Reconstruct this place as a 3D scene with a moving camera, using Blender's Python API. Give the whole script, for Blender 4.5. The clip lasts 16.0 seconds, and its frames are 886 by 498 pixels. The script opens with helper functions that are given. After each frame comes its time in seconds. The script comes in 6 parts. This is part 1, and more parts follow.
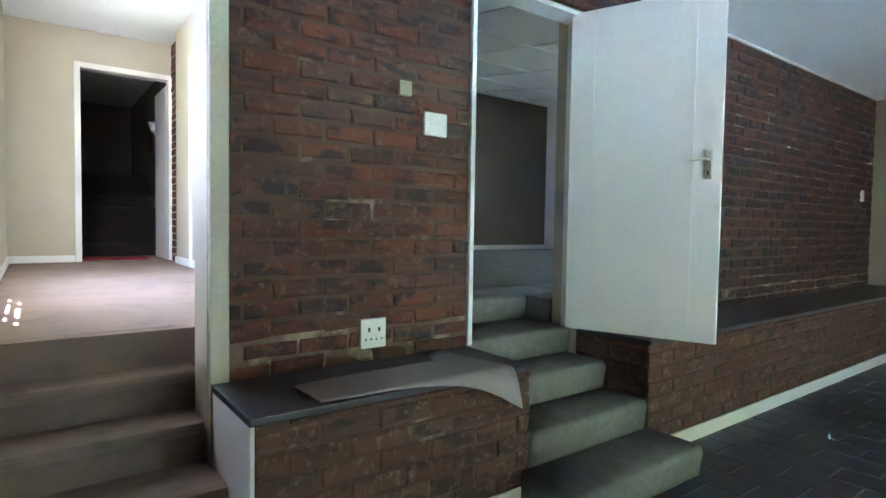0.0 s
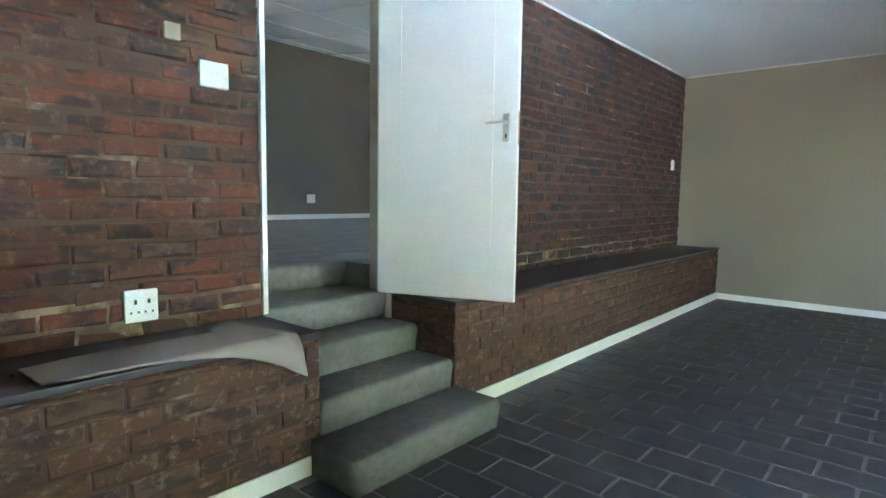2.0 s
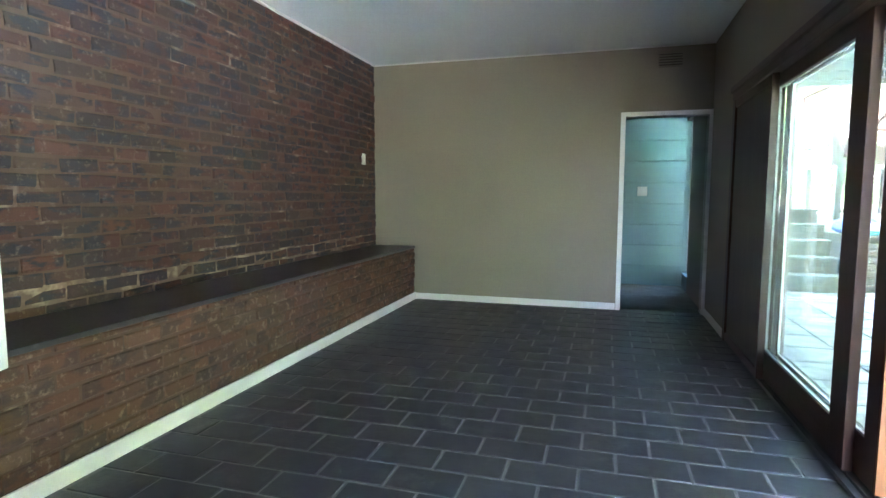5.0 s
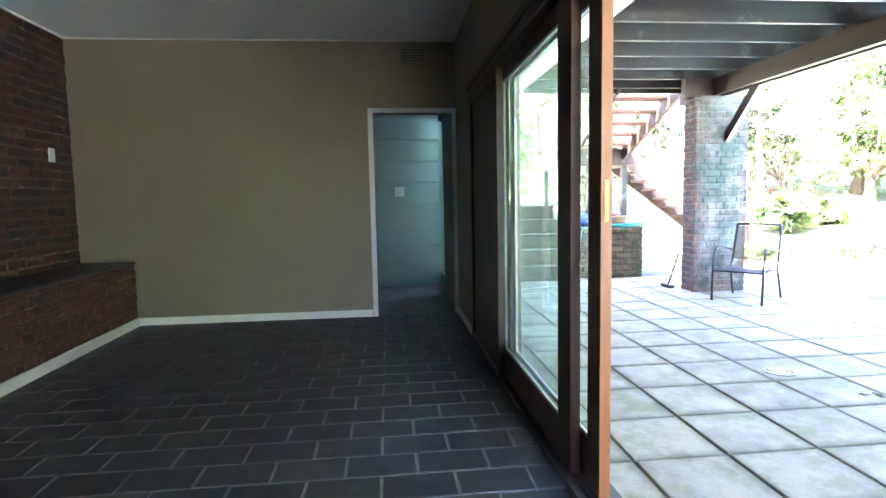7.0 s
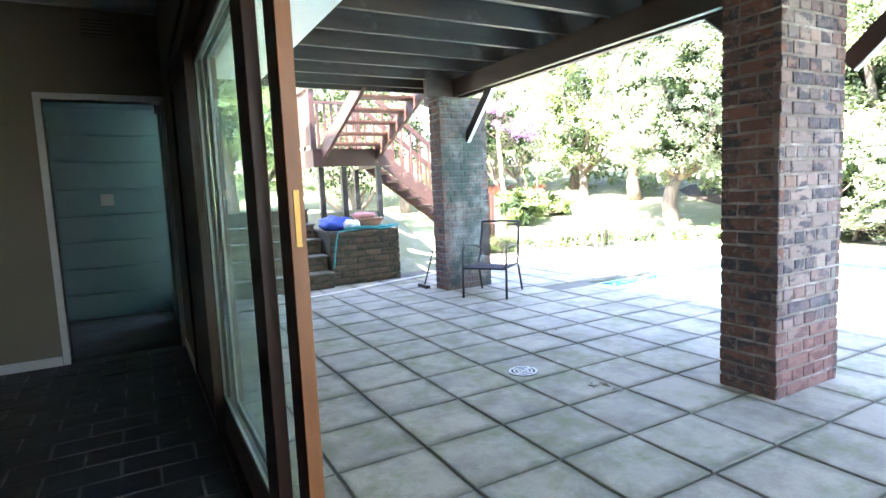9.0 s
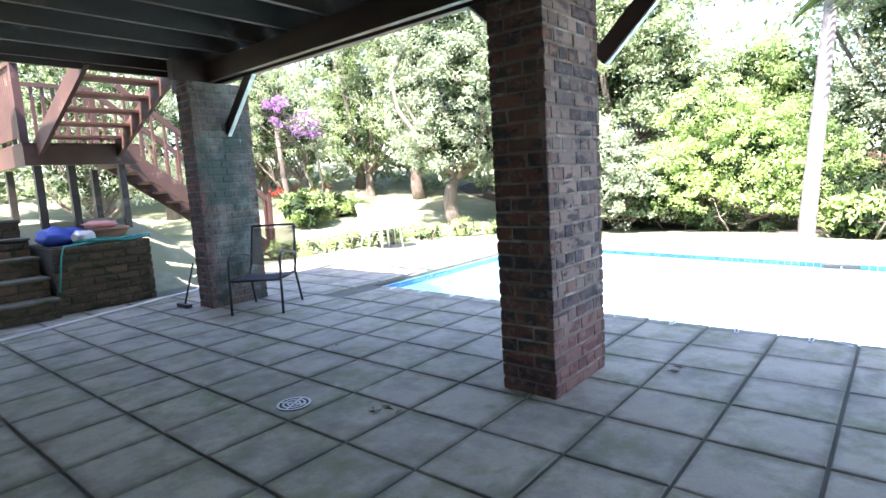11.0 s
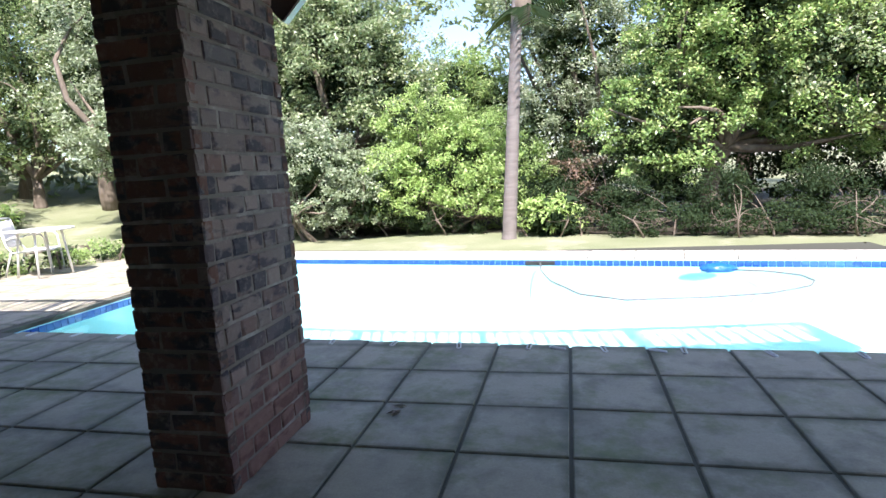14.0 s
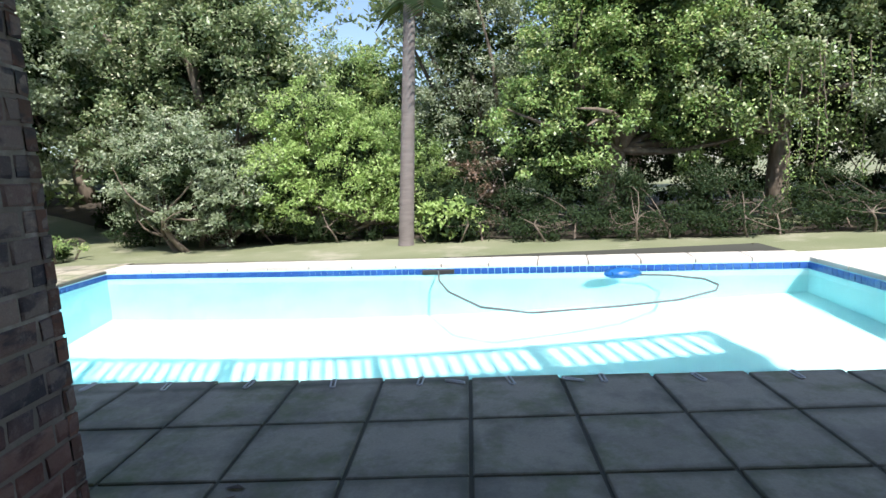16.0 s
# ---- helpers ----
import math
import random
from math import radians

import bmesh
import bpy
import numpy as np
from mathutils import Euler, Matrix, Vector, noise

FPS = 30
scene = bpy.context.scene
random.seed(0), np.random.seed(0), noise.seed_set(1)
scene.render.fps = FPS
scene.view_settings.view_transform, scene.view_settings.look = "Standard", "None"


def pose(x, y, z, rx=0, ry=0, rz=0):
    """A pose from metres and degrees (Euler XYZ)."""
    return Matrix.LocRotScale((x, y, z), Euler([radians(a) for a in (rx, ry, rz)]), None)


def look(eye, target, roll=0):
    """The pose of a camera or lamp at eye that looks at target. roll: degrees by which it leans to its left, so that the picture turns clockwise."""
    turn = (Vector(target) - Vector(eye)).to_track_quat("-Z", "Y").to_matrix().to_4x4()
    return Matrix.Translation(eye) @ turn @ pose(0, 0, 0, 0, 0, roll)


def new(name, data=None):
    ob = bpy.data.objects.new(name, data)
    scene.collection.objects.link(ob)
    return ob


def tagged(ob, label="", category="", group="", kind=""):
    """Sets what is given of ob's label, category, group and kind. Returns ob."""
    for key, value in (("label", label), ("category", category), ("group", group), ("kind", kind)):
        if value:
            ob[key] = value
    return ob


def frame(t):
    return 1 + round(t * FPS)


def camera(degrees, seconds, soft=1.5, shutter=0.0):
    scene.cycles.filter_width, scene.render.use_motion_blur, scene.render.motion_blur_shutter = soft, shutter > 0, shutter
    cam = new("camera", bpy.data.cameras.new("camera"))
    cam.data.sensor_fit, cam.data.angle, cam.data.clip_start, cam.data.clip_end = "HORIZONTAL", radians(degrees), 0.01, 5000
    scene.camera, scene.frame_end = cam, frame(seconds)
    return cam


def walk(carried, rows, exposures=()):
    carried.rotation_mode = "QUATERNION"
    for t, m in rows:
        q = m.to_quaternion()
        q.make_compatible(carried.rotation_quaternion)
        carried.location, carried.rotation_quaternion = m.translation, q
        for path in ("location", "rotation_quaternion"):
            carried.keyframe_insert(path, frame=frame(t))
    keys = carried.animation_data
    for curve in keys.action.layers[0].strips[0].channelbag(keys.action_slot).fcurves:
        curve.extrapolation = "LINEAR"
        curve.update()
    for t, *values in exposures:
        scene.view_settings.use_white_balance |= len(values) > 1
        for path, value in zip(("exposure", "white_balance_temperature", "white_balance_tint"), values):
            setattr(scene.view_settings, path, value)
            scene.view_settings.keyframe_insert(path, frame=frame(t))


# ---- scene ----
cam = camera(77.2, 16.0)
PATH = [
    (0, (-0.539, 0.084, 1.27), (0.651, 1.69, 1.186), 0.9),
    (0.5, (-0.459, 0.039, 1.251), (0.79, 1.597, 1.138), 0.8),
    (1, (-0.363, -0.012, 1.239), (0.952, 1.487, 1.089), 0.7),
    (1.5, (-0.268, -0.074, 1.243), (1.13, 1.345, 1.067), 0.8),
    (2, (-0.172, -0.123, 1.233), (1.331, 1.183, 1.049), 0.8),
    (2.5, (-0.016, -0.131, 1.25), (1.578, 1.063, 1.064), 0.7),
    (3, (0.143, -0.136, 1.258), (1.822, 0.936, 1.075), 0.7),
    (5.5, (1.196, -0.443, 1.255), (3.15, -0.064, 1.061), -0.1),
    (6, (1.302, -0.476, 1.249), (3.286, -0.312, 1.056), -0.3),
    (6.5, (1.476, -0.587, 1.227), (3.467, -0.612, 1.045), -0.7),
    (7, (1.615, -0.691, 1.22), (3.597, -0.886, 1.039), -1.1),
    (7.5, (1.814, -0.811, 1.223), (3.769, -1.194, 1.047), -1.4),
    (8, (1.936, -0.897, 1.239), (3.832, -1.507, 1.052), -2.0),
    (8.5, (2.017, -0.987, 1.247), (3.842, -1.782, 1.05), -2.4),
    (9, (2.105, -1.122, 1.259), (3.848, -2.08, 1.05), -2.6),
    (9.5, (2.219, -1.274, 1.233), (3.861, -2.397, 1.019), -3.0),
    (12, (2.515, -1.847, 1.21), (3.538, -3.547, 0.958), -3.4),
    (12.5, (2.533, -1.995, 1.17), (3.427, -3.766, 0.92), -3.4),
    (13, (2.56, -2.184, 1.161), (3.306, -4.021, 0.898), -3.5),
    (13.5, (2.635, -2.389, 1.152), (3.217, -4.284, 0.885), -3.5),
    (14, (2.647, -2.565, 1.134), (3.095, -4.495, 0.862), -3.4),
    (14.5, (2.582, -2.762, 1.085), (2.927, -4.716, 0.835), -3.6),
    (15, (2.598, -2.956, 1.07), (2.837, -4.924, 0.806), -3.4),
    (15.5, (2.623, -3.16, 1.044), (2.789, -5.137, 0.791), -3.1),
    (16, (2.624, -3.338, 1.051), (2.729, -5.317, 0.78), -3.1),
]
walk(cam, [(t, look(eye, target, roll)) for t, eye, target, roll in PATH], [(0, 5.8, 5850, 28), (1, 6.1, 5850, 29), (3, 6.5, 5950, 31), (5.5, 6.45, 6100, 27), (7, 5.65, 6300, 28), (9, 4.35, 6350, 25), (10.2, 3.6, 6250, 25), (12, 2.2, 6200, 26), (14, 1.5, 6250, 20), (16, 0.75, 6300, 14)])

# ---- world, sun, exposure ----
SUN_DIR = Vector((-0.16, 0.62, 1.0)).normalized()
world = bpy.data.worlds.new("sky")
scene.world = world
world.use_nodes = True
wn = world.node_tree.nodes
sky = wn.new("ShaderNodeTexSky")
sky.sky_type, sky.sun_disc = "NISHITA", False
sky.sun_elevation = math.asin(SUN_DIR.z)
sky.sun_rotation = math.atan2(SUN_DIR.x, SUN_DIR.y)
wn["Background"].inputs["Strength"].default_value = 0.14
world.node_tree.links.new(sky.outputs["Color"], wn["Background"].inputs["Color"])
sun_data = bpy.data.lights.new("sun", "SUN")
sun_data.energy, sun_data.angle, sun_data.color = 5.0, radians(0.53), (1.0, 0.95, 0.86)
day = bpy.data.lights.new("window_daylight", "AREA")
day.shape, day.size, day.size_y, day.energy, day.color = "RECTANGLE", 1.5, 1.45, 1.2, (0.93, 0.96, 1.0)
new("window_daylight", day).matrix_world = look((-0.80, 4.55, 2.19), (1.0, 4.9, 1.6))
new("sun", sun_data).matrix_world = look(SUN_DIR * 60, (0, 0, 0))


# ---- materials ----
def nodes_of(name):
    m = bpy.data.materials.new(name)
    m.use_nodes = True
    t = m.node_tree
    return m, t.nodes, t.links, t.nodes["Principled BSDF"]


def noise_tex(n, l, vec, scale, detail=4.0, rough=0.55):
    t = n.new("ShaderNodeTexNoise")
    t.inputs["Scale"].default_value, t.inputs["Detail"].default_value, t.inputs["Roughness"].default_value = scale, detail, rough
    l.new(vec, t.inputs["Vector"])
    return t.outputs["Fac"]


def ramp(n, l, fac, lo, hi, c0=(0, 0, 0), c1=(1, 1, 1)):
    r = n.new("ShaderNodeValToRGB")
    r.color_ramp.elements[0].position, r.color_ramp.elements[1].position = lo, hi
    r.color_ramp.elements[0].color, r.color_ramp.elements[1].color = (*c0, 1), (*c1, 1)
    l.new(fac, r.inputs["Fac"])
    return r.outputs["Color"]


def mix(n, l, fac, a, b, mode="MIX"):
    x = n.new("ShaderNodeMix")
    x.data_type, x.blend_type = "RGBA", mode
    for sock, v in ((x.inputs["Factor"], fac), (x.inputs["A"], a), (x.inputs["B"], b)):
        if isinstance(v, (int, float)):
            sock.default_value = v
        elif isinstance(v, tuple):
            sock.default_value = (*v, 1)
        else:
            l.new(v, sock)
    return x.outputs["Result"]


def bumped(n, l, b, height, strength, distance=0.004):
    bp = n.new("ShaderNodeBump")
    bp.inputs["Strength"].default_value, bp.inputs["Distance"].default_value = strength, distance
    l.new(height, bp.inputs["Height"])
    l.new(bp.outputs["Normal"], b.inputs["Normal"])


def per_piece(n, l):
    """A random number for each piece, whether it is an object or an island."""
    info, geo, add, fr = n.new("ShaderNodeObjectInfo"), n.new("ShaderNodeNewGeometry"), n.new("ShaderNodeMath"), n.new("ShaderNodeMath")
    add.operation, fr.operation = "ADD", "FRACT"
    l.new(info.outputs["Random"], add.inputs[0])
    l.new(geo.outputs["Random Per Island"], add.inputs[1])
    l.new(add.outputs[0], fr.inputs[0])
    return fr.outputs[0], geo.outputs["Position"]


def surface(name, c0, c1, rough=0.6, coarse=1.5, fine=60.0, bump=0.15, metal=0.0, gloss_var=0.12, spec=0.5, stretch=None, dirt=None):
    """Two scales of variation between two colours, with fine relief; stretch makes grain."""
    m, n, l, b = nodes_of(name)
    geo = n.new("ShaderNodeNewGeometry")
    vec = geo.outputs["Position"]
    if stretch:
        mp = n.new("ShaderNodeMapping")
        mp.inputs["Scale"].default_value = stretch
        l.new(vec, mp.inputs["Vector"])
        vec = mp.outputs["Vector"]
    big, small = noise_tex(n, l, vec, coarse), noise_tex(n, l, vec, fine, 6)
    col = mix(n, l, ramp(n, l, big, 0.3, 0.7), c0, c1)
    col = mix(n, l, 0.22, col, ramp(n, l, small, 0.25, 0.75, (0.25, 0.25, 0.25), (1, 1, 1)), "MULTIPLY")
    if dirt:
        col = mix(n, l, ramp(n, l, noise_tex(n, l, geo.outputs["Position"], dirt[1], 6, 0.65), dirt[2], dirt[3]), col, dirt[0])
    l.new(col, b.inputs["Base Color"])
    rr = n.new("ShaderNodeMapRange")
    rr.inputs["To Min"].default_value, rr.inputs["To Max"].default_value = max(0.02, rough - gloss_var), min(1, rough + gloss_var)
    l.new(small, rr.inputs["Value"])
    l.new(rr.outputs["Result"], b.inputs["Roughness"])
    b.inputs["Metallic"].default_value = metal
    b.inputs["Specular IOR Level"].default_value = spec
    if bump:
        bumped(n, l, b, small, bump)
    return m


def brick_material(name, tones, dark, pale, burn, smear=0.45, start=0.56):
    """Clinker brick: each piece its own tone, with burnt patches, pale bloom and grit."""
    m, n, l, b = nodes_of(name)
    rnd, pos = per_piece(n, l)
    r = n.new("ShaderNodeValToRGB")
    r.color_ramp.interpolation = "LINEAR"
    els = r.color_ramp.elements
    while len(els) < len(tones):
        els.new(0.5)
    for i, c in enumerate(tones):
        els[i].position, els[i].color = i / (len(tones) - 1), (*c, 1)
    l.new(rnd, r.inputs["Fac"])
    shift = n.new("ShaderNodeVectorMath")
    shift.operation = "MULTIPLY_ADD"
    comb = n.new("ShaderNodeCombineXYZ")
    for i in range(3):
        l.new(rnd, comb.inputs[i])
    l.new(comb.outputs[0], shift.inputs[0])
    shift.inputs[1].default_value = (37.0, 51.0, 23.0)
    l.new(pos, shift.inputs[2])
    vec = shift.outputs[0]
    flat = n.new("ShaderNodeMapping")
    flat.inputs["Scale"].default_value = (0.55, 0.55, 1.35)
    l.new(vec, flat.inputs["Vector"])
    blotch = ramp(n, l, noise_tex(n, l, flat.outputs["Vector"], 10.0, 4, 0.55), 0.50, 0.585)
    far = ramp(n, l, noise_tex(n, l, pos, 1.1, 2), 0.3, 0.6, (burn * 0.6,) * 3, (burn,) * 3)
    col = mix(n, l, mix(n, l, 1.0, blotch, far, "MULTIPLY"), r.outputs["Color"], dark)
    col = mix(n, l, mix(n, l, 1.0, ramp(n, l, noise_tex(n, l, vec, 24.0, 5, 0.7), start, start + 0.19), (smear,) * 3, "MULTIPLY"), col, pale)
    grit = noise_tex(n, l, pos, 170.0, 5, 0.7)
    col = mix(n, l, 0.35, col, ramp(n, l, grit, 0.25, 0.7, (0.3, 0.3, 0.3), (1.1, 1.1, 1.1)), "MULTIPLY")
    l.new(col, b.inputs["Base Color"])
    b.inputs["Roughness"].default_value = 0.82
    b.inputs["Specular IOR Level"].default_value = 0.3
    bumped(n, l, b, mix(n, l, 0.5, grit, noise_tex(n, l, pos, 45.0, 4)), 0.55, 0.006)
    return m


def piece_material(name, tones, rough, fine, bump, stain=None, spec=0.5, moss=None):
    """Tiles and slabs: each piece its own tone, clouds and stains across them."""
    m, n, l, b = nodes_of(name)
    rnd, pos = per_piece(n, l)
    base = mix(n, l, rnd, tones[0], tones[1])
    base = mix(n, l, ramp(n, l, noise_tex(n, l, pos, 5.0, 5, 0.65), 0.35, 0.7), base, tones[2])
    grit = noise_tex(n, l, pos, fine, 6, 0.7)
    base = mix(n, l, 0.3, base, ramp(n, l, grit, 0.25, 0.75, (0.35, 0.35, 0.35), (1.1, 1.1, 1.1)), "MULTIPLY")
    if stain:
        base = mix(n, l, ramp(n, l, noise_tex(n, l, pos, stain[1], 6, 0.7), stain[2], stain[3]), base, stain[0])
    if moss:
        base = mix(n, l, ramp(n, l, noise_tex(n, l, pos, moss[1], 5, 0.75), moss[2], moss[3]), base, moss[0])
    l.new(base, b.inputs["Base Color"])
    rr = n.new("ShaderNodeMapRange")
    rr.inputs["To Min"].default_value, rr.inputs["To Max"].default_value = rough[0], rough[1]
    l.new(noise_tex(n, l, pos, 7.0, 4), rr.inputs["Value"])
    l.new(rr.outputs["Result"], b.inputs["Roughness"])
    b.inputs["Specular IOR Level"].default_value = spec
    bumped(n, l, b, mix(n, l, 0.4, grit, noise_tex(n, l, pos, 14.0, 4)), bump, 0.006)
    return m


def foliage(name, c0, c1, c2, glow=0.35, rough=0.40, spec=0.5):
    m, n, l, b = nodes_of(name)
    geo = n.new("ShaderNodeNewGeometry")
    r = n.new("ShaderNodeValToRGB")
    r.color_ramp.elements.new(0.5)
    for e, p, c in zip(r.color_ramp.elements, (0.0, 0.55, 1.0), (c0, c1, c2)):
        e.position, e.color = p, (*c, 1)
    l.new(geo.outputs["Random Per Island"], r.inputs["Fac"])
    col = mix(n, l, ramp(n, l, noise_tex(n, l, geo.outputs["Position"], 0.8, 3), 0.3, 0.7, (0, 0, 0), (0.5, 0.5, 0.5)), r.outputs["Color"], c1)
    l.new(col, b.inputs["Base Color"])
    b.inputs["Roughness"].default_value = rough
    b.inputs["Specular IOR Level"].default_value = spec
    tr, mx = n.new("ShaderNodeBsdfTranslucent"), n.new("ShaderNodeMixShader")
    l.new(mix(n, l, 0.6, col, (0.26, 0.36, 0.09)), tr.inputs["Color"])
    mx.inputs[0].default_value = glow
    l.new(b.outputs[0], mx.inputs[1])
    l.new(tr.outputs[0], mx.inputs[2])
    l.new(mx.outputs[0], n["Material Output"].inputs["Surface"])
    return m


def clear(name, tint, strength, bump=0.0, scale=3.0, bend=False):
    """Clear sheet: straight through, with a Fresnel gloss on top."""
    m, n, l, b = nodes_of(name)
    tr, gl, lw, mx = n.new("ShaderNodeBsdfRefraction" if bend else "ShaderNodeBsdfTransparent"), n.new("ShaderNodeBsdfGlossy"), n.new("ShaderNodeLayerWeight"), n.new("ShaderNodeMixShader")
    tr.inputs["Color"].default_value = (*tint, 1)
    if bend:
        tr.inputs["IOR"].default_value, tr.inputs["Roughness"].default_value = 1.33, 0.0
    gl.inputs["Roughness"].default_value = 0.015
    power, scaled = n.new("ShaderNodeMath"), n.new("ShaderNodeMath")
    power.operation, scaled.operation = "POWER", "MULTIPLY_ADD"
    power.inputs[1].default_value = 5.0
    scaled.inputs[1].default_value, scaled.inputs[2].default_value = strength, 0.03
    l.new(lw.outputs["Facing"], power.inputs[0])
    l.new(power.outputs[0], scaled.inputs[0])
    if bump:
        geo = n.new("ShaderNodeNewGeometry")
        bp = n.new("ShaderNodeBump")
        bp.inputs["Strength"].default_value, bp.inputs["Distance"].default_value = bump, 0.02
        l.new(noise_tex(n, l, geo.outputs["Position"], scale, 3), bp.inputs["Height"])
        l.new(bp.outputs[0], gl.inputs["Normal"])
        l.new(bp.outputs[0], lw.inputs["Normal"])
    for a, s in ((scaled.outputs[0], 0), (tr.outputs[0], 1), (gl.outputs[0], 2)):
        l.new(a, mx.inputs[s])
    l.new(mx.outputs[0], n["Material Output"].inputs["Surface"])
    n.remove(b)
    return m


M = {}
M["brick"] = brick_material("clinker_brick", [(0.150, 0.050, 0.030), (0.115, 0.046, 0.030), (0.185, 0.060, 0.034), (0.085, 0.044, 0.033), (0.13, 0.066, 0.042), (0.115, 0.045, 0.030)], (0.036, 0.031, 0.031), (0.33, 0.225, 0.15), 0.9, 0.4, 0.54)
# darker tones for the long right stretch of the same wall
M["brick_far"] = brick_material("darker_clinker_brick", [(0.088, 0.039, 0.029), (0.066, 0.034, 0.026), (0.113, 0.050, 0.034), (0.063, 0.039, 0.031), (0.047, 0.035, 0.032), (0.101, 0.054, 0.038)], (0.036, 0.034, 0.040), (0.33, 0.26, 0.20), 1.0)
M["brick_bench"] = brick_material("bench_brick", [(0.126, 0.059, 0.037), (0.101, 0.048, 0.030), (0.151, 0.076, 0.045), (0.088, 0.049, 0.034), (0.130, 0.080, 0.050)], (0.052, 0.036, 0.030), (0.38, 0.29, 0.20), 0.85, 0.6, 0.54)
M["brick_pillar"] = brick_material("pillar_brick", [(0.17, 0.082, 0.060), (0.125, 0.068, 0.054), (0.21, 0.100, 0.072), (0.11, 0.070, 0.060), (0.17, 0.105, 0.082)], (0.050, 0.046, 0.052), (0.36, 0.29, 0.25), 1.0, 0.6, 0.52)
M["brick_mossy"] = brick_material("limewashed_mossy_brick", [(0.17, 0.11, 0.088), (0.14, 0.098, 0.08), (0.19, 0.115, 0.092), (0.13, 0.105, 0.09), (0.17, 0.13, 0.11)], (0.075, 0.080, 0.075), (0.36, 0.35, 0.32), 0.7, 0.5, 0.53)
M["mortar_mossy"] = surface("limewashed_mortar", (0.14, 0.12, 0.105), (0.20, 0.18, 0.16), 0.9, 2.0, 120, 0.5)


def patched(m, patches):
    """Wash, moss and soot in broad patches over bricks and joints alike."""
    n, l = m.node_tree.nodes, m.node_tree.links
    b, geo = n["Principled BSDF"], n.new("ShaderNodeNewGeometry")
    for colour, scale, lo, hi, most in patches:
        old = b.inputs["Base Color"].links[0].from_socket
        f = ramp(n, l, noise_tex(n, l, geo.outputs["Position"], scale, 6, 0.65), lo, hi, (0, 0, 0), (most,) * 3)
        l.new(mix(n, l, f, old, colour), b.inputs["Base Color"])


for name in ("brick_mossy", "mortar_mossy"):
    patched(M[name], [((0.28, 0.30, 0.29), 3.1, 0.46, 0.62, 0.55), ((0.040, 0.062, 0.052), 2.3, 0.47, 0.60, 0.85)])
M["brick_bloom"] = brick_material("bloomed_pillar_brick", [(0.27, 0.195, 0.175), (0.20, 0.150, 0.140), (0.31, 0.225, 0.20), (0.085, 0.075, 0.085), (0.25, 0.150, 0.125)], (0.045, 0.042, 0.055), (0.36, 0.30, 0.275), 0.95, 0.5, 0.53)
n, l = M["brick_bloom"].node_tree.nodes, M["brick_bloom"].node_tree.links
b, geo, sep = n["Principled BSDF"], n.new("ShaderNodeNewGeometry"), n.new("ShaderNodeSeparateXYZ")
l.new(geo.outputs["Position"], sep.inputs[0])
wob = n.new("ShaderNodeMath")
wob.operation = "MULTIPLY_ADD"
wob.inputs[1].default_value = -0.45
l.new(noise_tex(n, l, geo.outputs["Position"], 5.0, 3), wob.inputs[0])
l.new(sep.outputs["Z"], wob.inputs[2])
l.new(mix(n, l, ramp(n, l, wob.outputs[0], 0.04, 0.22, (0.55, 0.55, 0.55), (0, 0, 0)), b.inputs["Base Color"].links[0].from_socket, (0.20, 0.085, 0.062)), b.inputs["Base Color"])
M["brick_garden"] = brick_material("garden_brick", [(0.105, 0.075, 0.046), (0.08, 0.062, 0.04), (0.14, 0.098, 0.06), (0.06, 0.06, 0.04)], (0.03, 0.042, 0.022), (0.30, 0.26, 0.18), 0.9)
M["mortar_pale"] = surface("pale_lime_mortar", (0.12, 0.078, 0.052), (0.20, 0.14, 0.095), 0.9, 5.0, 120, 0.5, dirt=((0.38, 0.30, 0.20), 5.5, 0.50, 0.64))
M["mortar"] = surface("brown_mortar", (0.078, 0.043, 0.030), (0.12, 0.069, 0.046), 0.9, 3.0, 120, 0.5, dirt=((0.30, 0.235, 0.165), 3.2, 0.58, 0.72))
M["mortar_pillar"] = surface("grey_mortar", (0.155, 0.125, 0.108), (0.24, 0.20, 0.175), 0.9, 2.0, 120, 0.5, dirt=((0.38, 0.34, 0.31), 4.0, 0.52, 0.68))
M["mortar_garden"] = surface("mossy_mortar", (0.035, 0.038, 0.022), (0.07, 0.062, 0.042), 0.95, 3.0, 120, 0.5)
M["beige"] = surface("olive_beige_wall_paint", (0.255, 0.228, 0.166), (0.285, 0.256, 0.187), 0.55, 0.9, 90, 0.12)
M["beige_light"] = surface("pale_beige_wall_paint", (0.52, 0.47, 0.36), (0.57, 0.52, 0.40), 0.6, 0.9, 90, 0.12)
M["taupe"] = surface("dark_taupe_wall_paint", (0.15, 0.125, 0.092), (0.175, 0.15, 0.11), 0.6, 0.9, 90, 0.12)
M["white"] = surface("white_gloss_paint", (0.86, 0.85, 0.82), (0.90, 0.89, 0.87), 0.40, 1.3, 160, 0.0)
M["buff"] = surface("dusty_buff_cover", (0.38, 0.29, 0.19), (0.46, 0.36, 0.24), 0.6, 8.0, 100, 0.2)
M["plastic"] = surface("white_plastic", (0.80, 0.79, 0.74), (0.84, 0.83, 0.79), 0.3, 4.0, 100, 0.0)
# near-black for solid pieces that give holes and slots their inner shade
M["hole"] = surface("dark_slot", (0.02, 0.02, 0.02), (0.03, 0.03, 0.03), 0.6, 4, 60, 0)
# faint blue in the white stands in for light bounced off the pool
M["ceiling"] = surface("cool_white_ceiling_paint", (0.86, 0.905, 0.94), (0.90, 0.935, 0.96), 0.5, 0.6, 70, 0.05)
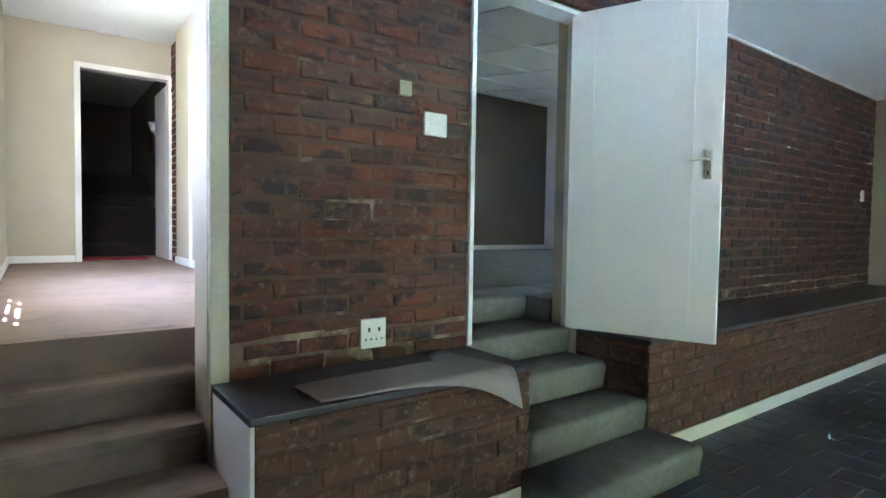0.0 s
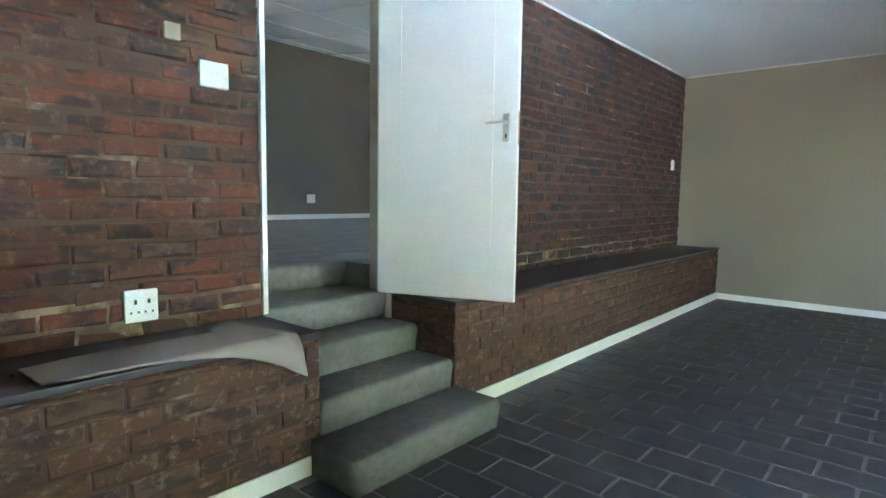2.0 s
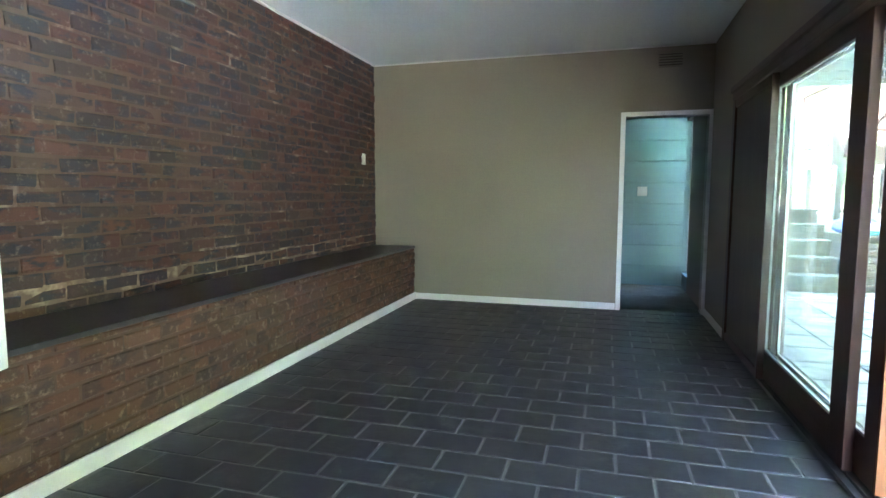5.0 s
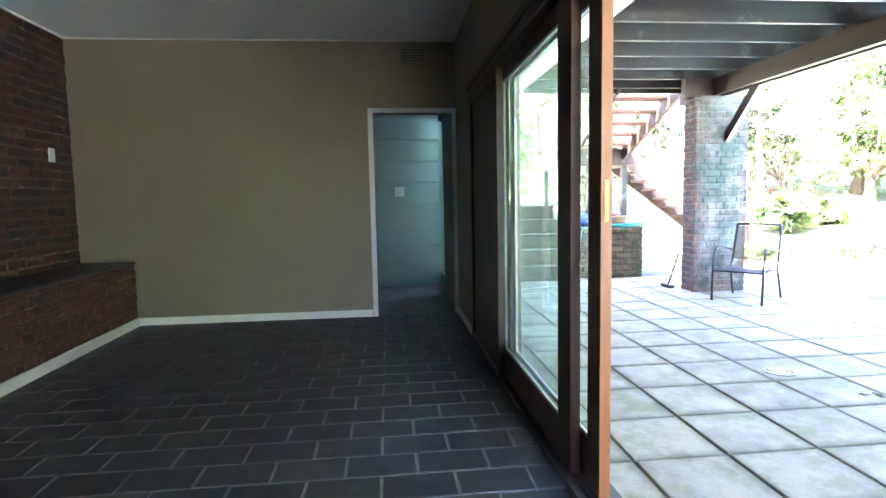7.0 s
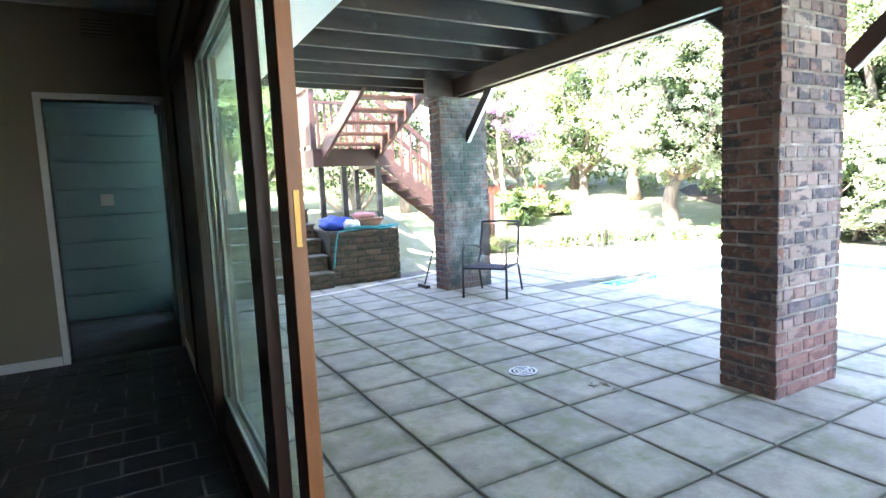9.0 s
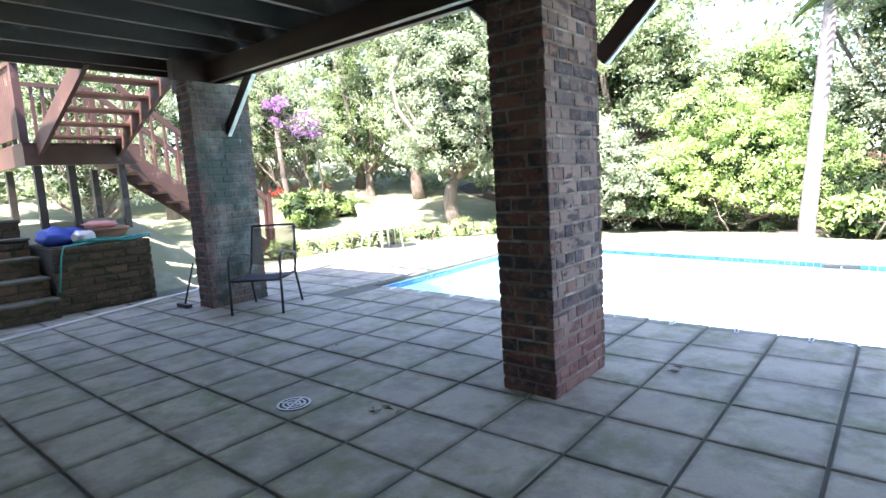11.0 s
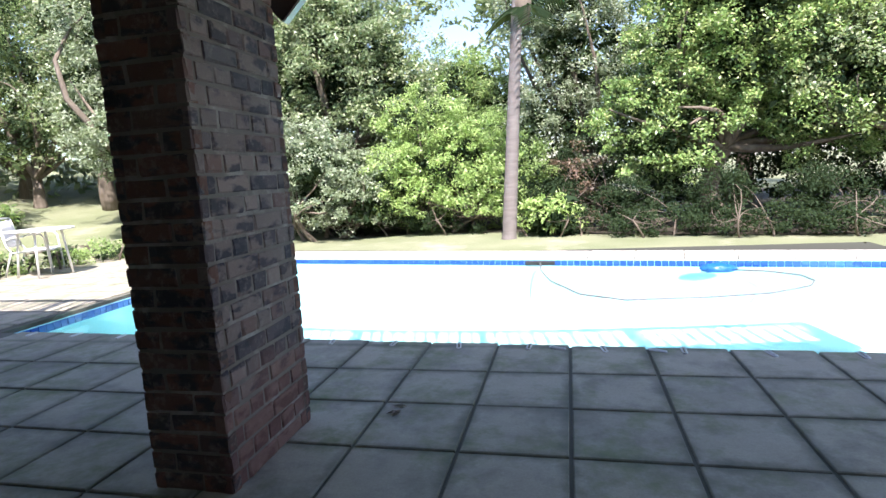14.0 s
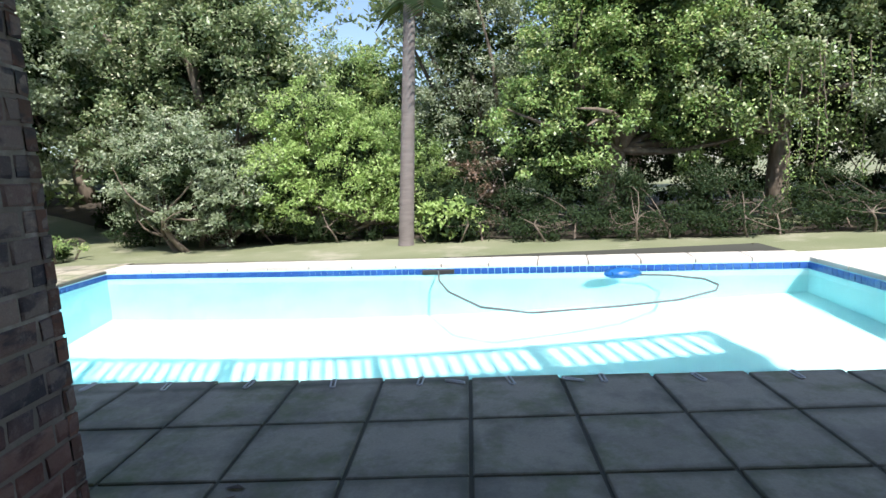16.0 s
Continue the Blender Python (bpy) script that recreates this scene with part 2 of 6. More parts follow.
M["carpet"] = surface("taupe_loop_carpet", (0.24, 0.18, 0.145), (0.295, 0.225, 0.185), 0.95, 1.6, 260, 0.9, spec=0.1, dirt=((0.17, 0.14, 0.115), 5.0, 0.52, 0.72))
M["carpet_back"] = surface("pale_carpet_offcut", (0.33, 0.29, 0.26), (0.385, 0.34, 0.305), 0.95, 3.0, 240, 0.6, spec=0.1)
M["carpet_grey"] = surface("grey_green_cord_carpet", (0.185, 0.195, 0.165), (0.275, 0.275, 0.25), 0.95, 5.0, 95, 1.0, spec=0.08, dirt=((0.16, 0.172, 0.142), 22.0, 0.46, 0.70))
M["slate_top"] = surface("polished_slate_slab", (0.022, 0.022, 0.026), (0.055, 0.055, 0.062), 0.32, 3.0, 60, 0.2, dirt=((0.16, 0.15, 0.14), 5.0, 0.62, 0.85))
M["tile"] = piece_material("black_slate_tile", [(0.026, 0.027, 0.032), (0.066, 0.067, 0.074), (0.042, 0.043, 0.048)], (0.28, 0.60), 55.0, 0.45, ((0.125, 0.12, 0.11), 3.2, 0.56, 0.82))
M["grout"] = surface("grey_grout", (0.17, 0.168, 0.162), (0.30, 0.295, 0.285), 0.85, 1.4, 90, 0.3, dirt=((0.42, 0.41, 0.39), 4.0, 0.56, 0.74))
M["slab"] = piece_material("concrete_paving_slab", [(0.445, 0.395, 0.305), (0.36, 0.32, 0.255), (0.475, 0.43, 0.34)], (0.6, 0.85), 90.0, 0.4, ((0.205, 0.19, 0.155), 2.4, 0.48, 0.70), 0.35, ((0.20, 0.225, 0.115), 2.6, 0.49, 0.70))
# moss and soot grown out of the joints onto the slab edges
m = M["slab"]
n, l = m.node_tree.nodes, m.node_tree.links
b = n["Principled BSDF"]
geo, sep = n.new("ShaderNodeNewGeometry"), n.new("ShaderNodeSeparateXYZ")
l.new(geo.outputs["Position"], sep.inputs[0])
near = []
for axis, off in (("X", 2.676), ("Y", -5.772)):
    sub, pp = n.new("ShaderNodeMath"), n.new("ShaderNodeMath")
    sub.operation, pp.operation = "SUBTRACT", "PINGPONG"
    l.new(sep.outputs[axis], sub.inputs[0])
    sub.inputs[1].default_value, pp.inputs[1].default_value = off, 0.245
    l.new(sub.outputs[0], pp.inputs[0])
    near.append(pp.outputs[0])
low, wob = n.new("ShaderNodeMath"), n.new("ShaderNodeMath")
low.operation, wob.operation = "MINIMUM", "MULTIPLY_ADD"
l.new(near[0], low.inputs[0])
l.new(near[1], low.inputs[1])
l.new(noise_tex(n, l, geo.outputs["Position"], 4.0, 5, 0.7), wob.inputs[0])
wob.inputs[1].default_value = 0.16
l.new(low.outputs[0], wob.inputs[2])
grown = ramp(n, l, wob.outputs[0], 0.075, 0.135, (0.75, 0.75, 0.75), (0, 0, 0))
old = b.inputs["Base Color"].links[0].from_socket
l.new(mix(n, l, grown, old, (0.125, 0.13, 0.092)), b.inputs["Base Color"])
M["tread"] = surface("mossy_worn_tread", (0.11, 0.11, 0.08), (0.17, 0.16, 0.125), 0.85, 3.0, 90, 0.4, dirt=((0.05, 0.065, 0.03), 4.0, 0.44, 0.62))
M["slab_bed"] = surface("mossy_sand_joint", (0.10, 0.105, 0.075), (0.17, 0.16, 0.125), 0.95, 2.5, 90, 0.5)
M["coping"] = piece_material("pale_coping_stone", [(0.62, 0.58, 0.52), (0.56, 0.52, 0.47), (0.66, 0.62, 0.56)], (0.6, 0.85), 90.0, 0.35)
M["mahogany"] = surface("dark_stained_wood", (0.050, 0.020, 0.014), (0.085, 0.034, 0.022), 0.38, 2.0, 30, 0.12, stretch=(9, 9, 0.8))
M["wood_h"] = surface("dark_stained_rail_wood", (0.050, 0.020, 0.014), (0.085, 0.034, 0.022), 0.38, 2.0, 30, 0.12, stretch=(0.8, 9, 9))
# door's closing edge: sun on the wood is put into this lighter orange
M["orange"] = surface("lit_orange_wood_edge", (0.21, 0.072, 0.019), (0.29, 0.105, 0.03), 0.42, 2.0, 30, 0.1, stretch=(9, 9, 0.8))
M["panel"] = surface("dull_brown_board", (0.085, 0.075, 0.055), (0.11, 0.095, 0.07), 0.5, 2.0, 30, 0.1, stretch=(9, 9, 0.8))
M["brass"] = surface("aged_brass", (0.30, 0.19, 0.06), (0.42, 0.28, 0.10), 0.42, 6, 80, 0.05, 1.0)
M["chrome"] = surface("satin_chrome", (0.74, 0.71, 0.62), (0.82, 0.79, 0.70), 0.42, 6, 80, 0.0, 1.0)
M["glass"] = clear("window_glass", (0.90, 0.96, 0.94), 0.45)
n, l = M["glass"].node_tree.nodes, M["glass"].node_tree.links
film, both = n.new("ShaderNodeBsdfTranslucent"), n.new("ShaderNodeMixShader")
film.inputs["Color"].default_value, both.inputs[0].default_value = (0.85, 0.9, 0.88, 1), 0.035
out = n["Material Output"].inputs["Surface"]
l.new(out.links[0].from_socket, both.inputs[1])
l.new(film.outputs[0], both.inputs[2])
l.new(both.outputs[0], out)
M["deck_timber"] = surface("brown_deck_timber", (0.024, 0.020, 0.018), (0.040, 0.033, 0.030), 0.5, 2.2, 40, 0.25, stretch=(5, 0.6, 5), dirt=((0.12, 0.12, 0.115), 2.0, 0.58, 0.75))
M["deck_beam"] = surface("brown_beam_timber", (0.040, 0.023, 0.018), (0.066, 0.037, 0.028), 0.5, 2.2, 40, 0.25, stretch=(0.6, 5, 5))
M["deck_board"] = surface("weathered_deck_board", (0.085, 0.078, 0.074), (0.125, 0.116, 0.11), 0.6, 2.0, 40, 0.25, stretch=(0.6, 5, 5))
M["stair_timber"] = surface("red_brown_stair_timber", (0.060, 0.029, 0.022), (0.10, 0.048, 0.034), 0.55, 2.2, 40, 0.2, dirt=((0.30, 0.22, 0.16), 3.0, 0.6, 0.75))
M["black_metal"] = surface("black_powder_coat", (0.012, 0.012, 0.014), (0.022, 0.022, 0.025), 0.4, 5, 80, 0.05)
M["sling"] = surface("grey_sling_mesh", (0.05, 0.045, 0.055), (0.08, 0.07, 0.085), 0.8, 5, 300, 0.5)
m, n, l, b = nodes_of("open_sling_weave")
b.inputs["Base Color"].default_value, b.inputs["Roughness"].default_value = (0.16, 0.135, 0.10, 1), 0.8
see, mx = n.new("ShaderNodeBsdfTransparent"), n.new("ShaderNodeMixShader")
mx.inputs[0].default_value = 0.58
l.new(b.outputs[0], mx.inputs[1])
l.new(see.outputs[0], mx.inputs[2])
l.new(mx.outputs[0], n["Material Output"].inputs["Surface"])
M["weave"] = m
M["metal_grey"] = surface("weathered_galvanised_metal", (0.42, 0.42, 0.40), (0.55, 0.55, 0.53), 0.45, 8, 80, 0.15, 0.7)
M["white_metal"] = surface("white_painted_metal", (0.70, 0.70, 0.68), (0.78, 0.78, 0.76), 0.45, 4, 80, 0.1)
M["pool_plaster"] = surface("pale_blue_pool_plaster", (0.46, 0.84, 0.88), (0.54, 0.88, 0.91), 0.7, 1.2, 40, 0.2)
M["pool_tile"] = piece_material("cobalt_mosaic_tile", [(0.02, 0.07, 0.30), (0.05, 0.16, 0.45), (0.03, 0.10, 0.36)], (0.12, 0.3), 60.0, 0.1)
M["water"] = clear("pool_water", (0.90, 0.985, 0.99), 0.5, 0.06, 4.0, bend=True)
M["soil"] = surface("leaf_litter_soil", (0.035, 0.029, 0.02), (0.07, 0.056, 0.038), 0.95, 2.0, 60, 0.8)
M["lawn"] = surface("dry_summer_lawn", (0.17, 0.195, 0.105), (0.245, 0.255, 0.16), 0.95, 0.7, 130, 0.9, spec=0.15, dirt=((0.35, 0.33, 0.255), 0.9, 0.55, 0.75))
M["bark"] = surface("grey_brown_bark", (0.12, 0.095, 0.07), (0.22, 0.18, 0.14), 0.9, 4, 60, 0.8, stretch=(3, 3, 0.7))
M["palm_bark"] = surface("pale_palm_trunk", (0.16, 0.14, 0.13), (0.24, 0.21, 0.195), 0.85, 3, 50, 0.6, stretch=(1, 1, 5))
# whitewash in the passage, with the teal light on it put into the colour
M["teal_lit_paint"] = surface("teal_lit_wall_paint", (0.22, 0.35, 0.36), (0.27, 0.40, 0.41), 0.5, 1.0, 80, 0.1)
# near-black leaf: shade inside crowns and under trees is put into its colour
M["leaf_shade"] = foliage("shade_dark_leaf", (0.010, 0.022, 0.009), (0.022, 0.042, 0.017), (0.040, 0.062, 0.027), 0.15, 0.7, 0.15)
# wide tone spread: glints and shade among leaves put into the pale and dark ends
M["leaf_dark"] = foliage("dark_broad_leaf", (0.035, 0.060, 0.022), (0.21, 0.29, 0.135), (0.50, 0.49, 0.32), 0.30)
M["leaf_mid"] = foliage("mid_green_leaf", (0.045, 0.095, 0.026), (0.25, 0.40, 0.115), (0.52, 0.55, 0.24), 0.32)
M["leaf_lime"] = foliage("lime_green_leaf", (0.14, 0.25, 0.055), (0.35, 0.50, 0.145), (0.60, 0.72, 0.32), 0.34)
M["leaf_grey"] = foliage("grey_green_leaf", (0.11, 0.15, 0.085), (0.25, 0.31, 0.185), (0.55, 0.59, 0.45), 0.30)
M["leaf_brown"] = foliage("dead_brown_leaf", (0.08, 0.05, 0.035), (0.13, 0.08, 0.055), (0.22, 0.15, 0.10), 0.2)
M["flower_purple"] = foliage("purple_blossom", (0.22, 0.07, 0.33), (0.36, 0.13, 0.45), (0.50, 0.22, 0.55), 0.3)
M["flower_red"] = foliage("red_blossom", (0.45, 0.02, 0.015), (0.55, 0.04, 0.02), (0.60, 0.08, 0.04), 0.2)
M["terracotta"] = surface("weathered_terracotta", (0.30, 0.16, 0.10), (0.38, 0.24, 0.16), 0.85, 5, 70, 0.3)
M["hose_grey"] = surface("grey_suction_hose", (0.15, 0.15, 0.15), (0.20, 0.20, 0.20), 0.5, 8, 80, 0.1)
M["hose"] = surface("teal_rubber_hose", (0.02, 0.26, 0.25), (0.03, 0.33, 0.31), 0.4, 5, 70, 0.05)
M["blue_cloth"] = surface("blue_plastic_sheet", (0.02, 0.06, 0.38), (0.04, 0.10, 0.48), 0.4, 8, 60, 0.4)
M["pink_cloth"] = surface("faded_pink_cloth", (0.60, 0.27, 0.25), (0.68, 0.36, 0.33), 0.8, 8, 90, 0.4)
M["white_cloth"] = surface("white_plastic_bag", (0.70, 0.70, 0.72), (0.78, 0.78, 0.80), 0.5, 8, 60, 0.4)
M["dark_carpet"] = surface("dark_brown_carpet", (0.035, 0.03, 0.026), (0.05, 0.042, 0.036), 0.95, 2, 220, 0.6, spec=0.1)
M["red_mat"] = surface("red_door_mat", (0.22, 0.012, 0.015), (0.30, 0.02, 0.022), 0.95, 5, 200, 0.8)
M["stone"] = surface("grey_stone", (0.24, 0.22, 0.19), (0.36, 0.33, 0.29), 0.9, 4, 50, 0.6)
M["cleaner_blue"] = surface("blue_plastic", (0.01, 0.10, 0.36), (0.02, 0.15, 0.45), 0.3, 6, 60, 0.0)


# ---- mesh helpers ----
def box(bm, x0, y0, z0, x1, y1, z1, bevel=0.0):
    made = bmesh.ops.create_cube(bm, size=1.0)["verts"]
    for v in made:
        v.co = Vector(((x0 + x1) / 2 + v.co.x * (x1 - x0), (y0 + y1) / 2 + v.co.y * (y1 - y0), (z0 + z1) / 2 + v.co.z * (z1 - z0)))
    if bevel:
        edges = list({e for v in made for e in v.link_edges})
        bmesh.ops.bevel(bm, geom=edges, offset=bevel, segments=2, profile=0.6, affect="EDGES")
    return bm


def boxed(*args, bevel=0.0):
    return box(bmesh.new(), *args, bevel=bevel)


def tube(bm, pts, radii, segs=8, cap=True):
    """A round tapered limb through the points."""
    pts = [Vector(p) for p in pts]
    if not hasattr(radii, "__len__"):
        radii = [radii] * len(pts)
    rings, side = [], None
    for i, p in enumerate(pts):
        d = (pts[min(i + 1, len(pts) - 1)] - pts[max(i - 1, 0)]).normalized()
        if side is None:
            side = d.orthogonal().normalized()
        side = (side - d * side.dot(d)).normalized()
        up = d.cross(side)
        rings.append([bm.verts.new(p + (side * math.cos(a) + up * math.sin(a)) * radii[i]) for a in (2 * math.pi * k / segs for k in range(segs))])
    for a, b in zip(rings, rings[1:]):
        for k in range(segs):
            bm.faces.new((a[k], a[(k + 1) % segs], b[(k + 1) % segs], b[k])).smooth = True
    if cap:
        bm.faces.new(rings[0][::-1])
        bm.faces.new(rings[-1])
    return bm


def beam(bm, a, b, w, h):
    """A squared timber from a to b: w across, h in its upright side."""
    a, b = Vector(a), Vector(b)
    d = (b - a).normalized()
    side = d.cross(Vector((0, 0, 1)))
    side = side.normalized() if side.length > 1e-4 else Vector((1, 0, 0))
    up = side.cross(d)
    vs = [bm.verts.new(p + side * sx * w / 2 + up * sy * h / 2) for p in (a, b) for sx, sy in ((-1, -1), (1, -1), (1, 1), (-1, 1))]
    for f in ((0, 1, 2, 3), (7, 6, 5, 4), (0, 4, 5, 1), (1, 5, 6, 2), (2, 6, 7, 3), (3, 7, 4, 0)):
        bm.faces.new([vs[i] for i in f])
    bmesh.ops.recalc_face_normals(bm, faces=bm.faces)
    return bm


def mesh_object(name, bm, material, smooth=False):
    me = bpy.data.meshes.new(name)
    bmesh.ops.recalc_face_normals(bm, faces=bm.faces)
    bm.to_mesh(me)
    bm.free()
    me.materials.append(material)
    if smooth:
        me.shade_smooth()
    return new(name, me)


def placed(ob):
    return ob.matrix_basis if ob.parent is None else placed(ob.parent) @ ob.matrix_parent_inverse @ ob.matrix_basis


def part(name, bm, material, parent, label="", smooth=False):
    ob = mesh_object(name, bm, material, smooth)
    ob.parent = parent
    ob.matrix_parent_inverse = placed(parent).inverted()
    return tagged(ob, label)


def thing(name, label, category, group="", at=None, base=None):
    ob = new(name)
    ob.empty_display_size = 0.1
    if at is not None:
        ob.matrix_basis = at
    if base is not None:
        ob.matrix_basis = Matrix.Translation(base)
    return tagged(ob, label, category, group)


def solid(name, bm, material, label, category, group="", smooth=False):
    return tagged(mesh_object(name, bm, material, smooth), label, category, group)


def structure(name, bm, material, label="", smooth=False):
    return tagged(mesh_object(name, bm, material, smooth), label, name.split("_")[0], kind="structure")


# ---- pieces: bricks, tiles, slabs ----
piece_cache = {}


def piece_data(w, h, d, ch):
    """A piece lying in x and z, its face towards -y, chamfered: vertices and faces."""
    v = []
    for y, s in ((d, 0.0), (ch, 0.0), (0.0, ch)):
        v += [(-w / 2 + s, y, -h / 2 + s), (w / 2 - s, y, -h / 2 + s), (w / 2 - s, y, h / 2 - s), (-w / 2 + s, y, h / 2 - s)]
    f = [(8, 9, 10, 11)]
    for k in range(4):
        j = (k + 1) % 4
        f += [(k, j, 4 + j, 4 + k), (4 + k, 4 + j, 8 + j, 8 + k)]
    return v, f


def roughened(v, wear, seed):
    """The piece's front corners worn unevenly."""
    rng = random.Random(seed)
    return [(x + rng.uniform(-wear, wear), y + rng.uniform(-wear, wear) * 0.4, z + rng.uniform(-wear, wear)) if i > 3 else (x, y, z) for i, (x, y, z) in enumerate(v)]


def piece_mesh(name, w, h, d, ch, material, wear, kind):
    key = (name, round(w, 3), round(h, 3), material.name, kind)
    if key not in piece_cache:
        me = bpy.data.meshes.new(name)
        v, f = piece_data(w, h, d, ch)
        v = roughened(v, wear, kind)
        me.from_pydata(v, [], f)
        me.materials.append(material)
        piece_cache[key] = me
    return piece_cache[key]


def lay(name, parent, place, width, height, unit, course, joint, material, depth=0.03, chamfer=0.004, bond=0.5, single=None, keep=None, rough=0.0025, seed=1, first=0.0, proud=0.0, headers=False, wear=0.0):
    """Rows of pieces over a rectangle. place: its frame (x along, z up, -y out). single(u, v): a part of its own; the rest is joined."""
    rng = random.Random(seed)
    rest_v, rest_f = [], []
    rows = int(math.ceil(height / course - 0.02))
    for r in range(rows):
        v0 = r * course
        h = min(course - joint, height - v0)
        if h < 0.012:
            continue
        step = unit / 2 if headers and r % 2 else unit
        u = -(((r % 2) * bond * step) + first) % step - step
        while u < width:
            a, b = max(u, 0.0), min(u + step - joint, width)
            u += step
            if b - a < 0.02:
                continue
            cu, cv = (a + b) / 2, v0 + h / 2
            if keep and not keep(cu, cv):
                continue
            m = place @ Matrix.Translation((cu, -proud - rng.uniform(-rough, rough), cv)) @ Euler((rng.uniform(-1, 1) * rough * 3, rng.uniform(-1, 1) * rough * 1.6, rng.uniform(-1, 1) * rough * 3)).to_matrix().to_4x4()
            if single is None or single(cu, cv):
                ob = new(name, piece_mesh(name, b - a, h, depth, chamfer, material, wear, rng.randrange(5)))
                ob.parent = parent
                ob.matrix_parent_inverse = parent.matrix_basis.inverted()
                ob.matrix_basis = m
            else:
                vs, fs = piece_data(b - a, h, depth, chamfer)
                vs = roughened(vs, wear, rng.random())
                base = len(rest_v)
                rest_v += [tuple(m @ Vector(p)) for p in vs]
                rest_f += [tuple(base + i for i in f) for f in fs]
    if rest_v:
        me = bpy.data.meshes.new(name + "s")
        me.from_pydata(rest_v, [], rest_f)
        me.materials.append(material)
        ob = tagged(new(name + "_field", me), kind="stuff")
        ob.parent = parent
        ob.matrix_parent_inverse = parent.matrix_basis.inverted()


def facing(origin, along, out):
    """The frame for lay(): x along, -y out of the face, z the third way."""
    a, o = Vector(along).normalized(), -Vector(out).normalized()
    m = Matrix((a, o, a.cross(o))).transposed().to_4x4()
    m.translation = origin
    return m


# ---- foliage helpers ----
def leaf_mesh(name, pts, size, material, seed, droop=0.35, fat=0.5):
    """One mesh of single folded leaves at the points."""
    rng = np.random.default_rng(seed)
    n = len(pts)
    s = size * rng.uniform(0.55, 1.3, (n, 1))
    k = rng.normal(size=(n, 3)) * 0.62 + np.array([-0.06, 0.34, 0.72])
    k /= np.linalg.norm(k, axis=1, keepdims=True)
    d = np.cross(k, rng.normal(size=(n, 3)))
    d[:, 2] -= droop * 0.6
    d /= np.linalg.norm(d, axis=1, keepdims=True) + 1e-9
    e = np.cross(d, k)
    e /= np.linalg.norm(e, axis=1, keepdims=True) + 1e-9
    base, tip = pts, pts + d * s
    mid = pts + d * s * 0.5 + k * s * 0.07
    quad = np.stack([base, mid + e * s * fat / 2, tip, mid - e * s * fat / 2], 1).reshape(-1, 3)
    me = bpy.data.meshes.new(name)
    me.vertices.add(4 * n)
    me.vertices.foreach_set("co", quad.astype(np.float32).ravel())
    me.loops.add(4 * n)
    me.loops.foreach_set("vertex_index", np.arange(4 * n, dtype=np.int32))
    me.polygons.add(n)
    me.polygons.foreach_set("loop_start", np.arange(0, 4 * n, 4, dtype=np.int32))
    me.update(calc_edges=True)
    me.materials.append(material)
    return me


def clumps(rng, centre, radii, count, spread):
    """Leaf clump centres through an uneven ellipsoid, thicker towards its skin."""
    d = rng.normal(size=(count, 3))
    d /= np.linalg.norm(d, axis=1, keepdims=True)
    wob = 1 + 0.22 * np.sin(d[:, :1] * 5 + centre[0]) * np.cos(d[:, 1:2] * 4 + centre[1]) + 0.12 * np.sin(d[:, 2:] * 9 + centre[0])
    r = rng.uniform(0.35, 1.0, (count, 1)) ** 0.5
    return np.array(centre) + d * r * wob * np.array(radii), rng.uniform(0.5, 1.3, count) * spread


def leaf_points(rng, centres, spreads, per):
    p = np.repeat(centres, per, 0)
    s = np.repeat(spreads, per)[:, None]
    off = rng.normal(size=p.shape)
    off /= np.linalg.norm(off, axis=1, keepdims=True) / rng.uniform(0.2, 1, (len(p), 1)) ** 0.6
    off[:, 2] *= 0.7
    return p + off * s


def limb(rng, start, end, bend=0.15, steps=5):
    a, b = np.array(start, float), np.array(end, float)
    side = rng.normal(size=3) * np.linalg.norm(b - a) * bend
    return [tuple(a + (b - a) * t + side * math.sin(t * math.pi) * (1, 1, 0.3)[0]) for t in np.linspace(0, 1, steps)]


SHADY = ("leaf_dark", "leaf_mid", "leaf_lime", "leaf_grey")


